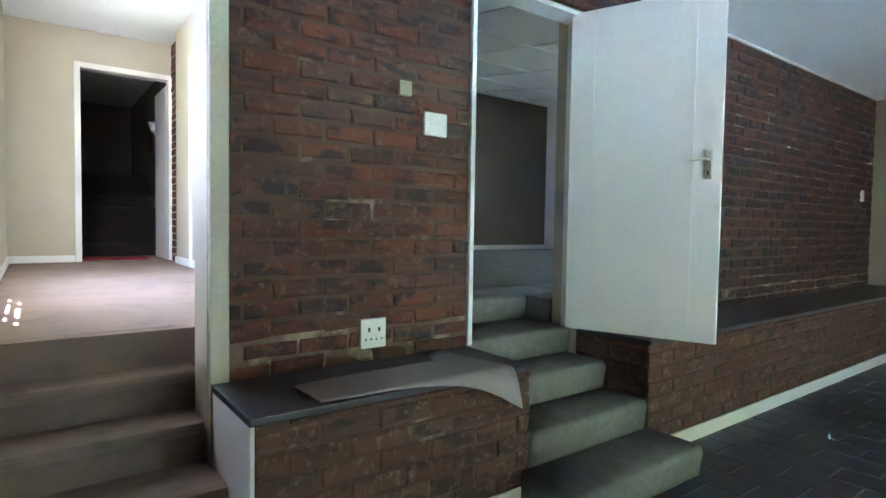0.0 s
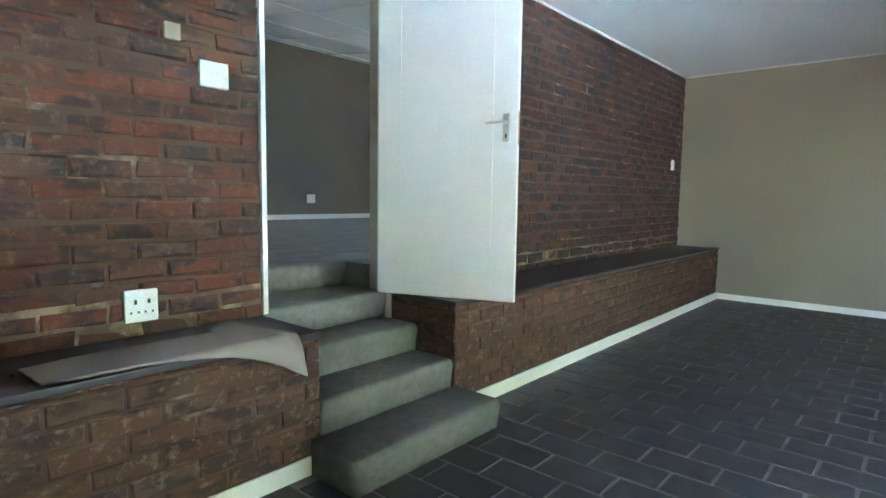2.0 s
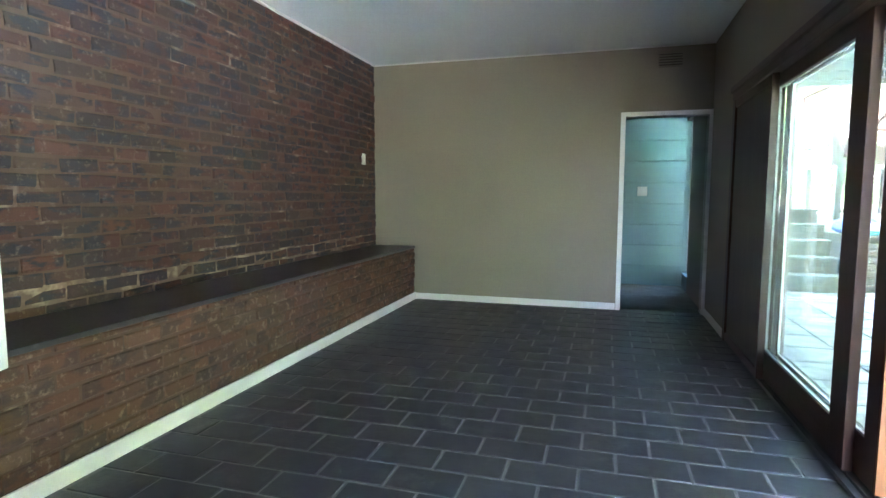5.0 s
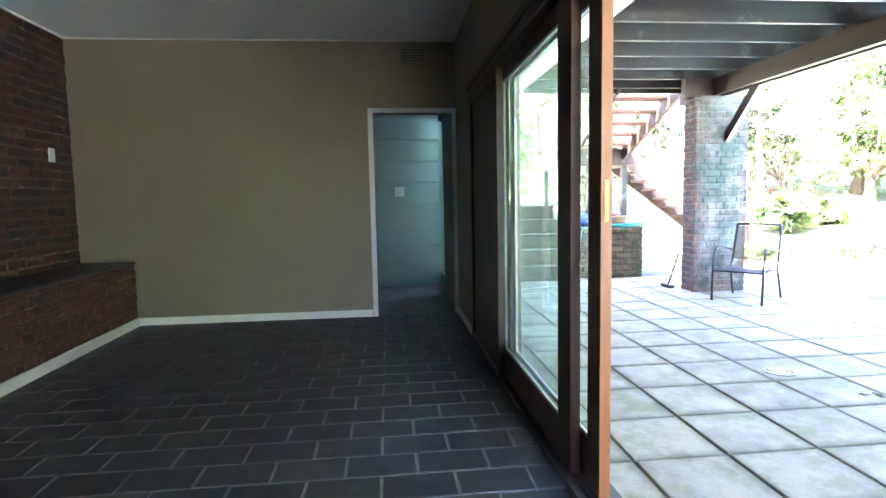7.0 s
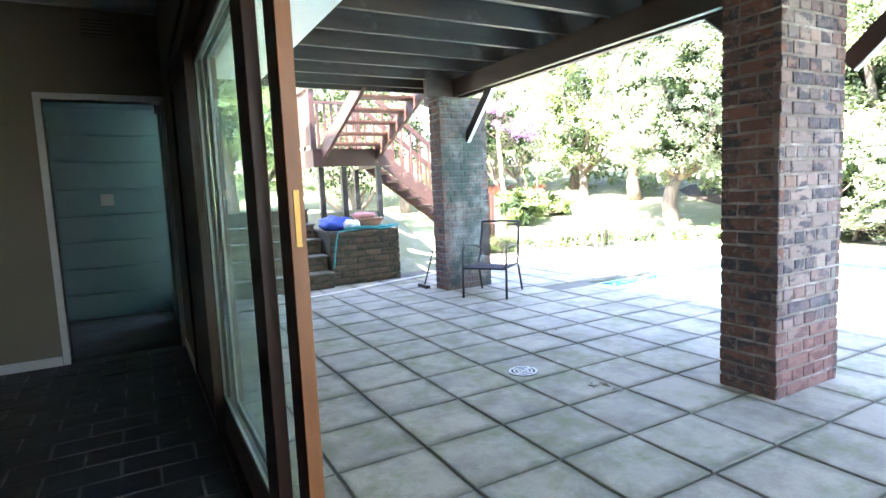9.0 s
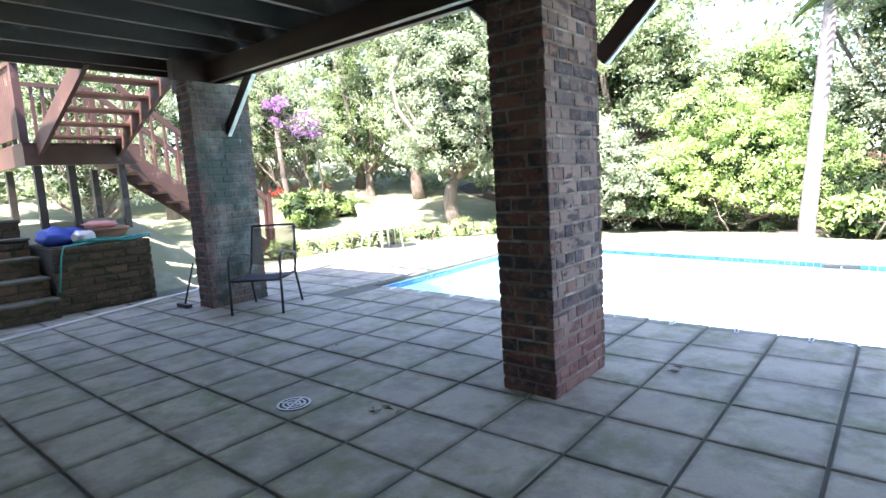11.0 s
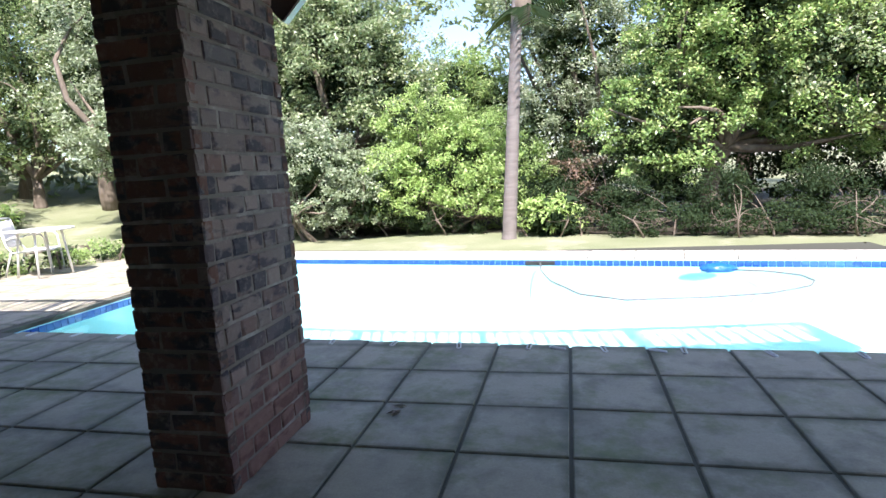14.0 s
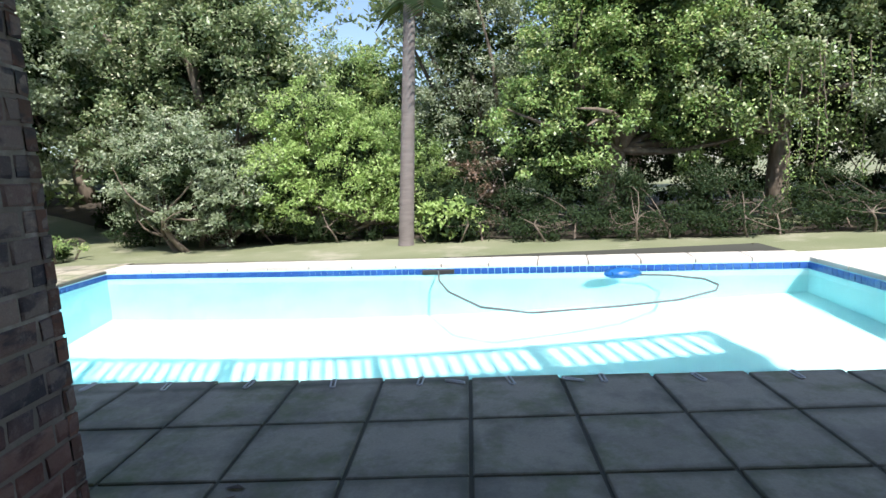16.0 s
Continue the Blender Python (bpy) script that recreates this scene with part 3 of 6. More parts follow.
def tree(name, label, base, crowns, leaf, size, count, per, trunk=0.12, seed=1, category="tree", bark="bark", fat=0.5, stems=1, spread=0.32, low=0.0):
    """Trunk and limbs, and a crown of leaf clumps round the limbs. crowns: (centre, radii) in the tree's own metres."""
    rng = np.random.default_rng(seed)
    top = thing(name, label, category, at=Matrix.Translation(base))
    bm = bmesh.new()
    for s in range(stems):
        a = 2 * math.pi * s / stems + rng.uniform(0, 1)
        foot = (math.cos(a) * 0.25 * (stems > 1), math.sin(a) * 0.25 * (stems > 1), -0.1)
        c0 = crowns[s % len(crowns)]
        fork = (foot[0] * 2 + c0[0][0] * 0.45, foot[1] * 2 + c0[0][1] * 0.45, max(0.3, (c0[0][2] - c0[1][2]) * 0.9 + low))
        th = trunk / math.sqrt(stems)
        tube(bm, limb(rng, foot, fork, 0.08), np.linspace(th * 1.25, th * 0.75, 5), 8)
        for c, r in crowns:
            for _ in range(4):
                d = rng.normal(size=3)
                d /= np.linalg.norm(d)
                end = np.array(c) + d * np.array(r) * 0.75
                tube(bm, limb(rng, fork, end, 0.12, 6), np.linspace(th * 0.55, th * 0.08, 6), 5, False)
    t = mesh_object("trunk", bm, M[bark])
    t.parent = top
    total = sum(r[0] * r[1] * r[2] for _, r in crowns)
    pts = []
    for c, r in crowns:
        cs, sp = clumps(rng, c, r, max(8, int(0.72 * count * r[0] * r[1] * r[2] / total)), spread * 0.85)
        keep = cs[:, 2] > 0.05
        pts.append(leaf_points(rng, cs[keep], sp[keep], int(per * 1.75)))
    pts = np.concatenate(pts)
    pts = pts[pts[:, 2] > 0.02]
    c = new("crown", leaf_mesh("crown", pts, size * 0.62, M[leaf], seed, fat=fat))
    c.parent = top
    # dark leaves fill each crown and carry its inner shade in their colour
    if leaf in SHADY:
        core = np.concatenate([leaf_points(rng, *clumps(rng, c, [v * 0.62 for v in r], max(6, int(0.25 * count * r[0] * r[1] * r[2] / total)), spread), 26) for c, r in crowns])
        inner = new("inner_leaves", leaf_mesh("inner_leaves", core[core[:, 2] > 0.05], size * 1.5, M["leaf_shade"], seed + 1))
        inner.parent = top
    return top


# ================= the house: structure =================
WX, BY, SY, CZ = 7.414, 2.35, -1.42, 2.82   # far wall, brick wall, door wall, ceiling
FZ, PZ = 0.80, -0.08                        # upper floor, patio

structure("floor", boxed(-2.3, -1.60, -0.2, 9.5, 2.6, -0.0045), M["grout"], "grey grout bed under black slate floor tiles")
floor = bpy.data.objects["floor"]

wall_north = structure("wall_north", box(box(boxed(0.01, BY + 0.025, 0, 1.30, BY + 0.23, 3.4), 2.215, BY + 0.025, 0, WX + 0.12, BY + 0.23, 3.4), 1.30, BY + 0.025, 2.60, 2.215, BY + 0.23, 3.4), M["beige_light"], "inner wall faced with red and darker clinker brick")
part("mortar", box(box(boxed(0.085, BY + 0.007, 0.80, 1.30, BY + 0.025, CZ), 2.215, BY + 0.007, 0.80, WX, BY + 0.025, CZ), 1.30, BY + 0.007, 2.60, 2.215, BY + 0.025, CZ), M["mortar"], wall_north)
part("mortar", box(boxed(0.085, BY + 0.005, 0.55, 1.30, BY + 0.025, 0.80), 2.215, BY + 0.005, 0.55, WX, BY + 0.025, 0.80), M["mortar_pale"], wall_north, "pale crumbling lime mortar")
part("wall_end", boxed(0.012, BY - 0.012, 0.0, 0.085, BY + 0.24, CZ, bevel=0.006), M["beige_light"], wall_north, "smooth beige painted wall end")
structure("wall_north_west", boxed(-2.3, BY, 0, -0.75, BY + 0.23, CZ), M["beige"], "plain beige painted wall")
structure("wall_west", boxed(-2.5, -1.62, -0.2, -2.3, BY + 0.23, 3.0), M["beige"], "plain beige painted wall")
structure("lintel", boxed(-0.75, BY, CZ - 0.02, 0.0, BY + 0.23, 3.6), M["beige_light"], "beige lintel over the corridor stairs")
DY0, DY1, DZ = -0.565, -1.385, 2.10          # passage door opening
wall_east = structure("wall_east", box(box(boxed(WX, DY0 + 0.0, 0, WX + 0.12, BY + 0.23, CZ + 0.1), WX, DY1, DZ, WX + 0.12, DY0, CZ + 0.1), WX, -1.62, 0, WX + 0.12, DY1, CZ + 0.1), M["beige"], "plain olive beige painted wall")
OX0, OX1, OZ = 0.4, 6.32, 2.14               # sliding door opening
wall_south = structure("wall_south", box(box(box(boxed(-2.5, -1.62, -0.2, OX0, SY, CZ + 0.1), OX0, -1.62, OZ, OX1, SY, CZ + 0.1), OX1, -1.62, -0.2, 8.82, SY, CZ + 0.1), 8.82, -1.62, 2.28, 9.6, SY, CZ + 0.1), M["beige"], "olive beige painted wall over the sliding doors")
structure("ceiling", boxed(-2.5, -1.62, CZ, WX + 0.12, BY + 0.02, CZ + 0.14), M["ceiling"], "smooth white painted ceiling")
bm = boxed(0.08, BY - 0.018, CZ - 0.012, WX, BY + 0.008, CZ + 0.0)
box(bm, WX - 0.012, SY, CZ - 0.012, WX, BY, CZ)
structure("trim", bm, M["white"], "thin white line where wall and ceiling meet")

# baseboards
bm = boxed(WX - 0.014, DY0 + 0.055, 0, WX, 1.84, 0.075, bevel=0.003)
box(bm, 6.36, SY, 0, WX, SY + 0.014, 0.075, bevel=0.003)
structure("baseboard", bm, M["white"], "white painted wooden baseboard")

# passage beyond the far door
structure("wall_passage_north", boxed(WX + 0.12, 0.6, 0, 9.6, 0.7, 2.9), M["teal_lit_paint"], "whitewashed wall, teal window light in its colour")
wall_passage = structure("wall_passage_east", boxed(9.35, -1.62, 0, 9.6, 0.7, 2.9), M["teal_lit_paint"], "whitewashed wide boards, teal window light in their colour")
structure("ceiling_passage", boxed(WX + 0.12, -1.62, 2.62, 9.6, 0.7, 2.75), M["ceiling"], "white passage ceiling")
structure("floor_passage", boxed(WX + 0.06, SY, -0.1, 9.4, 0.7, 0.003), M["carpet_grey"], "dark carpet in the passage")
for k in range(9):
    part("board", boxed(9.335, SY, 0.005 + k * 0.29, 9.35, 0.6, 0.005 + k * 0.29 + 0.276, bevel=0.006), M["teal_lit_paint"], wall_passage)

# corridor, upper level
structure("floor_corridor", boxed(-0.9, 2.74, 0.4, 0.9, 12.0, FZ - 0.004), M["carpet"], "beige carpet of the upper corridor")
wall_cw = structure("wall_corridor_west", box(box(box(boxed(-0.95, BY, 0, -0.75, 3.75, 3.5), -0.95, 3.75, 0, -0.75, 5.35, 1.40), -0.95, 3.75, 2.98, -0.75, 5.35, 3.5), -0.95, 5.35, 0, -0.75, 7.6, 3.5), M["beige_light"], "pale beige corridor wall with a window")
CYB = 7.5
structure("wall_corridor_north", box(box(boxed(-0.95, CYB, 0.4, -0.11, CYB + 0.12, 3.5), 0.83, CYB, 0.4, 1.0, CYB + 0.12, 3.5), -0.11, CYB, 2.98, 0.83, CYB + 0.12, 3.5), M["beige_light"], "pale beige corridor wall round a door")
wall_ce = structure("wall_corridor_east", box(boxed(0.84, BY + 0.23, 0.4, 0.98, 7.5, 3.5), 0.78, 5.3, 0.4, 0.84, 6.95, 3.5), M["beige_light"], "pale beige corridor wall with a brick stretch")
structure("ceiling_corridor", boxed(-0.95, BY + 0.02, 3.38, 1.0, 12.5, 3.5), M["ceiling"], "white corridor ceiling")
bm = boxed(-0.75, 2.9, FZ, -0.736, 7.5, FZ + 0.075)
box(bm, -0.75, CYB - 0.014, FZ, -0.155, CYB, FZ + 0.075)
box(bm, 0.766, 5.3, FZ, 0.78, 6.964, FZ + 0.075)
structure("baseboard_corridor", bm, M["white"], "white painted baseboard along the corridor")

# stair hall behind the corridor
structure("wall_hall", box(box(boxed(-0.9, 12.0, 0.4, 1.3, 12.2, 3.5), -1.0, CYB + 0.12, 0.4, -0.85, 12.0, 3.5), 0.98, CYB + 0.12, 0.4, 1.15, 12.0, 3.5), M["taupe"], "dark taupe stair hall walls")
# lounge, upper level
structure("floor_lounge", boxed(0.92, 2.86, 0.4, 9.0, 9.2, FZ - 0.004), M["carpet_grey"], "grey carpet of the upper lounge")
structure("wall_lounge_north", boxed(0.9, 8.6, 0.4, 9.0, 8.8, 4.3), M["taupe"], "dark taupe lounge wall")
# the window hole is out of view, added to light the lounge
structure("wall_lounge_east", box(box(box(boxed(8.55, 2.58, 0.4, 8.75, 3.3, 4.3), 8.55, 3.3, 0.4, 8.75, 4.9, 1.5), 8.55, 3.3, 2.9, 8.75, 4.9, 4.3), 8.55, 4.9, 0.4, 8.75, 8.6, 4.3), M["white"], "white lounge wall with an added, unseen window")
structure("wall_lounge_south", boxed(WX + 0.12, BY + 0.1, 0, 8.75, BY + 0.23, 4.3), M["beige_light"], "pale lounge wall")
bm = bmesh.new()
vs = [bm.verts.new(p) for p in ((0.9, 2.55, 3.0), (9.0, 2.55, 3.0), (9.0, 9.0, 3.95), (0.9, 9.0, 3.95), (0.9, 2.55, 3.1), (9.0, 2.55, 3.1), (9.0, 9.0, 4.05), (0.9, 9.0, 4.05))]
for f in ((0, 1, 2, 3), (7, 6, 5, 4), (0, 4, 5, 1), (1, 5, 6, 2), (2, 6, 7, 3), (3, 7, 4, 0)):
    bm.faces.new([vs[i] for i in f])
for k in range(5):
    y = 3.4 + k * 1.2
    z = 3.0 + (y - 2.55) * 0.1473
    beam(bm, (0.9, y, z - 0.006), (9.0, y, z - 0.006), 0.04, 0.014)
for k in range(7):
    x = 1.6 + k * 1.2
    beam(bm, (x, 2.6, 3.0 + 0.05 * 0.147 - 0.006), (x, 8.6, 3.0 + 6.05 * 0.1473 - 0.006), 0.04, 0.014)
structure("ceiling_lounge", bm, M["ceiling"], "white sloping board ceiling with cover strips")
bm = boxed(0.95, 8.586, FZ, 8.55, 8.6, FZ + 0.09)
box(bm, 8.536, 2.6, FZ, 8.55, 8.586, FZ + 0.09)
structure("baseboard_lounge", bm, M["white"], "white painted baseboard in the lounge")


# ---- steps ----
def carpet_step(bm, x0, x1, y, z, depth, low, lip=0.018):
    """A carpeted step with a rounded nosing along its front."""
    prof = [(y + lip, low), (y + 0.006, z - 0.075), (y, z - 0.045), (y + 0.003, z - 0.022), (y + 0.012, z - 0.007), (y + 0.030, z), (y + depth, z), (y + depth, low)]
    rows = [[bm.verts.new((x, a, b)) for a, b in prof] for x in (x0, x1)]
    k = len(prof)
    for i in range(k):
        j = (i + 1) % k
        bm.faces.new((rows[0][i], rows[0][j], rows[1][j], rows[1][i]))
    bm.faces.new(rows[0][::-1])
    bm.faces.new(rows[1])
    return bm


stairs_l = thing("staircase", "short flight of steps in worn beige carpet", "stairs", base=(-0.35, 1.85, 0))
for z, y in ((0.16, 1.85), (0.32, 2.11), (0.48, 2.38), (0.64, 2.58), (0.80, 2.78)):
    part("step", carpet_step(bmesh.new(), -0.75, 0.018 if y < BY else -0.001 if y < 2.57 else 0.02, y, z, 0.4, 0.0 if z < 0.3 else z - 0.17), M["carpet"], stairs_l)
stairs_m = thing("staircase", "steep flight of steps in stained grey green carpet", "stairs", base=(1.75, 1.55, 0))
part("step", carpet_step(bmesh.new(), 1.235, 2.22, 1.535, 0.16, 0.32, 0.0), M["carpet_grey"], stairs_m, smooth=True)
for k, (z, y) in enumerate(((0.32, 1.85), (0.48, 2.13), (0.64, 2.42), (0.80, 2.82))):
    x0, x1 = (1.302, 2.198) if y < 2.3 else (1.30, 2.213)
    part("step", carpet_step(bmesh.new(), x0 if k < 3 else 0.95, x1 if k < 3 else 2.9, y, z, 0.42, z - 0.2), M["carpet_grey"], stairs_m, smooth=True)
structure("floor_threshold", box(boxed(0.95, 2.6, 0.4, 1.3, 2.9, FZ - 0.004), 2.213, 2.6, 0.4, 2.9, 2.9, FZ - 0.004), M["carpet_grey"], "grey carpet beside the lounge door")


# ---- brick benches ----
def bench(x0, x1, y0, z, end, label, left_paint, seed):
    b = thing("brick_bench", label, "bench", "brick benches", base=((x0 + x1) / 2, y0, 0))
    core = part("core", boxed(x0 + 0.012, y0 + 0.007, 0, x1 - 0.012 if end else x1, BY + 0.02, z - 0.03), M["mortar"], b)
    part("slate_top", boxed(x0 - 0.004, y0 - 0.006, z - 0.028, x1 + (0.004 if end else 0), BY + 0.004, z, bevel=0.005), M["slate_top"], b, "polished black slate top")
    if left_paint:
        part("painted_end", boxed(x0, y0 - 0.002, 0, x0 + 0.014, BY, z - 0.03), M["white"], b, "pale painted bench end")
    return b


bench_l = bench(0.02, 1.298, 1.872, 0.635, True, "low brick bench with a polished black slate top", True, 11)
bench_r = bench(2.202, WX - 0.002, 1.84, 0.65, True, "long low brick bench with a dark slate top", False, 12)
sk = part("skirting", boxed(2.25, 1.818, 0, WX - 0.014, 1.834, 0.085, bevel=0.003), M["white"], bench_r, "white skirting board")
part("skirting", boxed(0.03, 1.852, 0, 1.30, 1.866, 0.085, bevel=0.003), M["white"], bench_l, "white skirting board")
lay("brick", bench_l, facing((0.036, 1.872, 0.0), (1, 0, 0), (0, -1, 0)), 1.26, 0.606, 0.237, 0.084, 0.010, M["brick_bench"], wear=0.004, chamfer=0.007, rough=0.004, seed=3)
lay("brick", bench_l, facing((1.298, 1.872, 0.0), (0, 1, 0), (1, 0, 0)), 0.47, 0.606, 0.237, 0.084, 0.010, M["brick_bench"], wear=0.004, chamfer=0.007, rough=0.004, seed=4)
lay("brick", bench_r, facing((2.202, 1.84, 0.0), (1, 0, 0), (0, -1, 0)), WX - 2.204, 0.62, 0.237, 0.084, 0.010, M["brick_bench"], wear=0.004, chamfer=0.007, rough=0.004, seed=5)
lay("brick", bench_r, facing((2.202, BY, 0.0), (0, -1, 0), (-1, 0, 0)), 0.5, 0.62, 0.237, 0.084, 0.010, M["brick_bench"], wear=0.004, chamfer=0.007, rough=0.004, seed=6)

# carpet offcut lying on the bench, its curved end hanging over
bm = bmesh.new()
upper = [(0.26, 2.10), (0.42, 2.12), (0.62, 2.13), (0.80, 2.135), (0.94, 2.14), (0.965, 2.22), (1.05, 2.285), (1.10, 2.30), (1.10, 2.17), (1.12, 2.04), (1.16, 1.92)]
lower = [(0.27, 1.875, 0), (0.42, 1.868, -0.001), (0.56, 1.862, -0.003), (0.68, 1.856, -0.008), (0.78, 1.850, -0.018), (0.87, 1.843, -0.035), (0.95, 1.836, -0.056), (1.02, 1.828, -0.085), (1.08, 1.820, -0.115), (1.13, 1.812, -0.145), (1.185, 1.806, -0.175)]
rows = []
for i, (u, lw) in enumerate(zip(upper, lower)):
    row = []
    for k in range(18):
        f = k / 17
        x, y = u[0] * (1 - f) + lw[0] * f, u[1] * (1 - f) + lw[1] * f
        over = min(1.0, max(0.0, (1.862 - y) / max(1.862 - lw[1], 0.001)))
        z = 0.646 + 0.003 * abs(math.sin(i * 1.1 + k * 0.5)) + lw[2] * over ** 1.6
        row.append(bm.verts.new((x, y, z)))
    rows.append(row)
for a, b in zip(rows, rows[1:]):
    for k in range(17):
        bm.faces.new((a[k], a[k + 1], b[k + 1], b[k]))
bmesh.ops.recalc_face_normals(bm, faces=bm.faces)
bm.normal_update()
if sum(f.normal.z for f in bm.faces) > 0:
    bmesh.ops.reverse_faces(bm, faces=bm.faces)
ob = solid("carpet_offcut", bm, M["carpet_back"], "curved beige carpet offcut lying on the slate bench", "carpet", smooth=True)
md = ob.modifiers.new("thick", "SOLIDIFY")
md.thickness, md.offset = 0.009, 0.0

# ---- lounge door ----
def door_frame(name, x0, x1, z0, z1, y0, y1, w, label, axis="x"):
    bm = bmesh.new()
    for a in ((x0 - w, z0, x0, z1 + w), (x1, z0, x1 + w, z1 + w), (x0, z1, x1, z1 + w)):
        if axis == "x":
            box(bm, a[0], y0, a[1], a[2], y1, a[3], bevel=0.004)
        else:
            box(bm, y0, a[0], a[1], y1, a[2], a[3], bevel=0.004)
    return structure(name, bm, M["white"], label)


door_frame("door_frame_1", 1.328, 2.186, 0.64, 2.54, BY - 0.018, BY + 0.13, 0.028, "white painted wooden door frame")
HINGE = Vector((2.113, 2.372, 0.655))
end = Vector((2.411, 1.587, 0.655))
ang = math.degrees(math.atan2((end - HINGE).y, (end - HINGE).x))
leaf = thing("door_1", "white panelled interior door standing wide open", "door")
leaf["kind"] = "structure"
LW, LH = 0.84, 1.90
bm = boxed(0, -0.02, 0, LW, 0.02, LH, bevel=0.003)
part("door_leaf", bm, M["white"], leaf)
for s in (-1, 1):
    for x in (0.135, LW - 0.15):
        part("bead", boxed(x, s * 0.0185 - 0.004, 0.08, x + 0.012, s * 0.0185 + 0.004, LH - 0.08, bevel=0.003), M["white"], leaf)
    for x in np.linspace(0.165, LW - 0.17, 24):
        part("rib", boxed(x, s * 0.0195 - 0.0009, 0.06, x + 0.011, s * 0.0195 + 0.0009, LH - 0.06), M["white"], leaf)
    hd = part("door_handle", boxed(LW - 0.085, min(s * 0.02, s * 0.028), 0.885, LW - 0.043, max(s * 0.02, s * 0.028), 1.04, bevel=0.006), M["chrome"], leaf, "satin chrome handle plate")
    part("lever", tube(bmesh.new(), [(LW - 0.064, s * 0.02, 0.99), (LW - 0.064, s * 0.06, 0.99), (LW - 0.08, s * 0.065, 0.99), (LW - 0.17, s * 0.063, 0.985)], [0.009, 0.009, 0.009, 0.007], 8), M["chrome"], hd)
    part("keyhole", boxed(LW - 0.068, min(s * 0.027, s * 0.030), 0.905, LW - 0.060, max(s * 0.027, s * 0.030), 0.93), M["hole"], hd)
part("latch", boxed(LW - 0.002, -0.011, 0.87, LW + 0.003, 0.011, 1.05), M["brass"], leaf, "brass latch plate")
leaf.matrix_basis = Matrix.Translation(HINGE) @ pose(0, 0, 0, 0, 0, ang)
for z in (0.78, 2.28):
    solid("hinge", tube(bmesh.new(), [(2.148, 2.385, z), (2.148, 2.385, z + 0.09)], 0.008, 8), M["chrome"], "small steel door hinge on the frame", "hinge", "door hinges")

# ---- passage door opening and corridor door ----
door_frame("door_frame_2", DY1, DY0, 0.0, DZ, WX - 0.016, WX + 0.13, 0.05, "white painted door frame without a door", "y")
door_frame("door_frame_3", -0.09, 0.80, FZ, 2.96, CYB - 0.02, CYB + 0.13, 0.06, "white painted corridor door frame")
bm = boxed(0.80, CYB + 0.14, FZ, 0.84, CYB + 0.9, 2.93)
ob = structure("door_2", bm, M["white"], "white corridor door folded back")
door_frame("door_frame_4", 5.42, 6.2, FZ, 2.9, 0.76, 0.782, 0.05, "white painted side door frame", "y")
lay("brick", wall_ce, facing((0.832, 7.5, FZ + 0.0), (0, -1, 0), (-1, 0, 0)), 1.14, 2.58, 0.237, 0.084, 0.012, M["brick"], seed=8)


# ---- windows ----
def window(name, axis, at, a0, a1, z0, z1, label, cols, rows_n, mat, bars=True, t=0.05):
    w = thing(name, label, "window")
    w["kind"] = "structure"

    def b(u0, zz0, u1, zz1, d0, d1, bev=0.003):
        return boxed(at + d0, u0, zz0, at + d1, u1, zz1, bevel=bev) if axis == "y" else boxed(u0, at + d0, zz0, u1, at + d1, zz1, bevel=bev)
    for u0, zz0, u1, zz1 in ((a0, z0, a0 + t, z1), (a1 - t, z0, a1, z1), (a0 + t, z0, a1 - t, z0 + t), (a0 + t, z1 - t, a1 - t, z1)):
        part("window_frame", b(u0, zz0, u1, zz1, -0.04, 0.04), mat, w)
    pw, ph = (a1 - a0 - 2 * t) / cols, (z1 - z0 - 2 * t) / rows_n
    for i in range(cols):
        for j in range(rows_n):
            u, z = a0 + t + i * pw, z0 + t + j * ph
            p = part("pane", b(u + 0.008, z + 0.008, u + pw - 0.008, z + ph - 0.008, -0.003, 0.003, 0), M["glass"], w)
            p.visible_shadow = False
    for i in range(1, cols):
        part("mullion", b(a0 + t + i * pw - 0.012, z0 + t, a0 + t + i * pw + 0.012, z1 - t, -0.02, 0.02), mat, w)
    for j in range(1, rows_n):
        part("glazing_bar", b(a0 + t, z0 + t + j * ph - 0.01, a1 - t, z0 + t + j * ph + 0.01, -0.017, 0.017), mat, w)
    return w


window("window_1", "y", -0.85, 3.75, 5.35, 1.40, 2.98, "white steel corridor window with glazing bars", 3, 4, M["white"])
# unseen window, added so that daylight reaches the lounge
window("window_added", "y", 8.65, 3.3, 4.9, 1.5, 2.9, "unseen lounge window added to let light in", 2, 1, M["white"])
window("window_3", "x", -1.52, 8.82, 9.35, 0.20, 2.28, "narrow louvred passage window in a white frame", 1, 8, M["white"])
structure("wall_sill", boxed(8.82, -1.62, -0.2, 9.6, SY, 0.20), M["teal_lit_paint"], "wall under the passage window")

# ---- dark stairs, mat and lamp in the hall ----
hall_st = thing("staircase", "dark carpeted stairs rising in the shade", "stairs", base=(0.1, 8.6, FZ))
for k in range(7):
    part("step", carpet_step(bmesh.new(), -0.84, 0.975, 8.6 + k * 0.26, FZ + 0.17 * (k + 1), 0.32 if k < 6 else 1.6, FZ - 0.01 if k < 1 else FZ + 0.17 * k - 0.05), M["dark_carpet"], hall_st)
solid("door_mat", boxed(-0.15, 7.75, FZ - 0.004, 0.62, 8.3, FZ + 0.012, bevel=0.004), M["red_mat"], "dark red door mat on beige carpet", "mat")
lampw = thing("wall_lamp", "small white wall lamp with a bell shade", "lamp", base=(0.98, 8.9, 2.55))
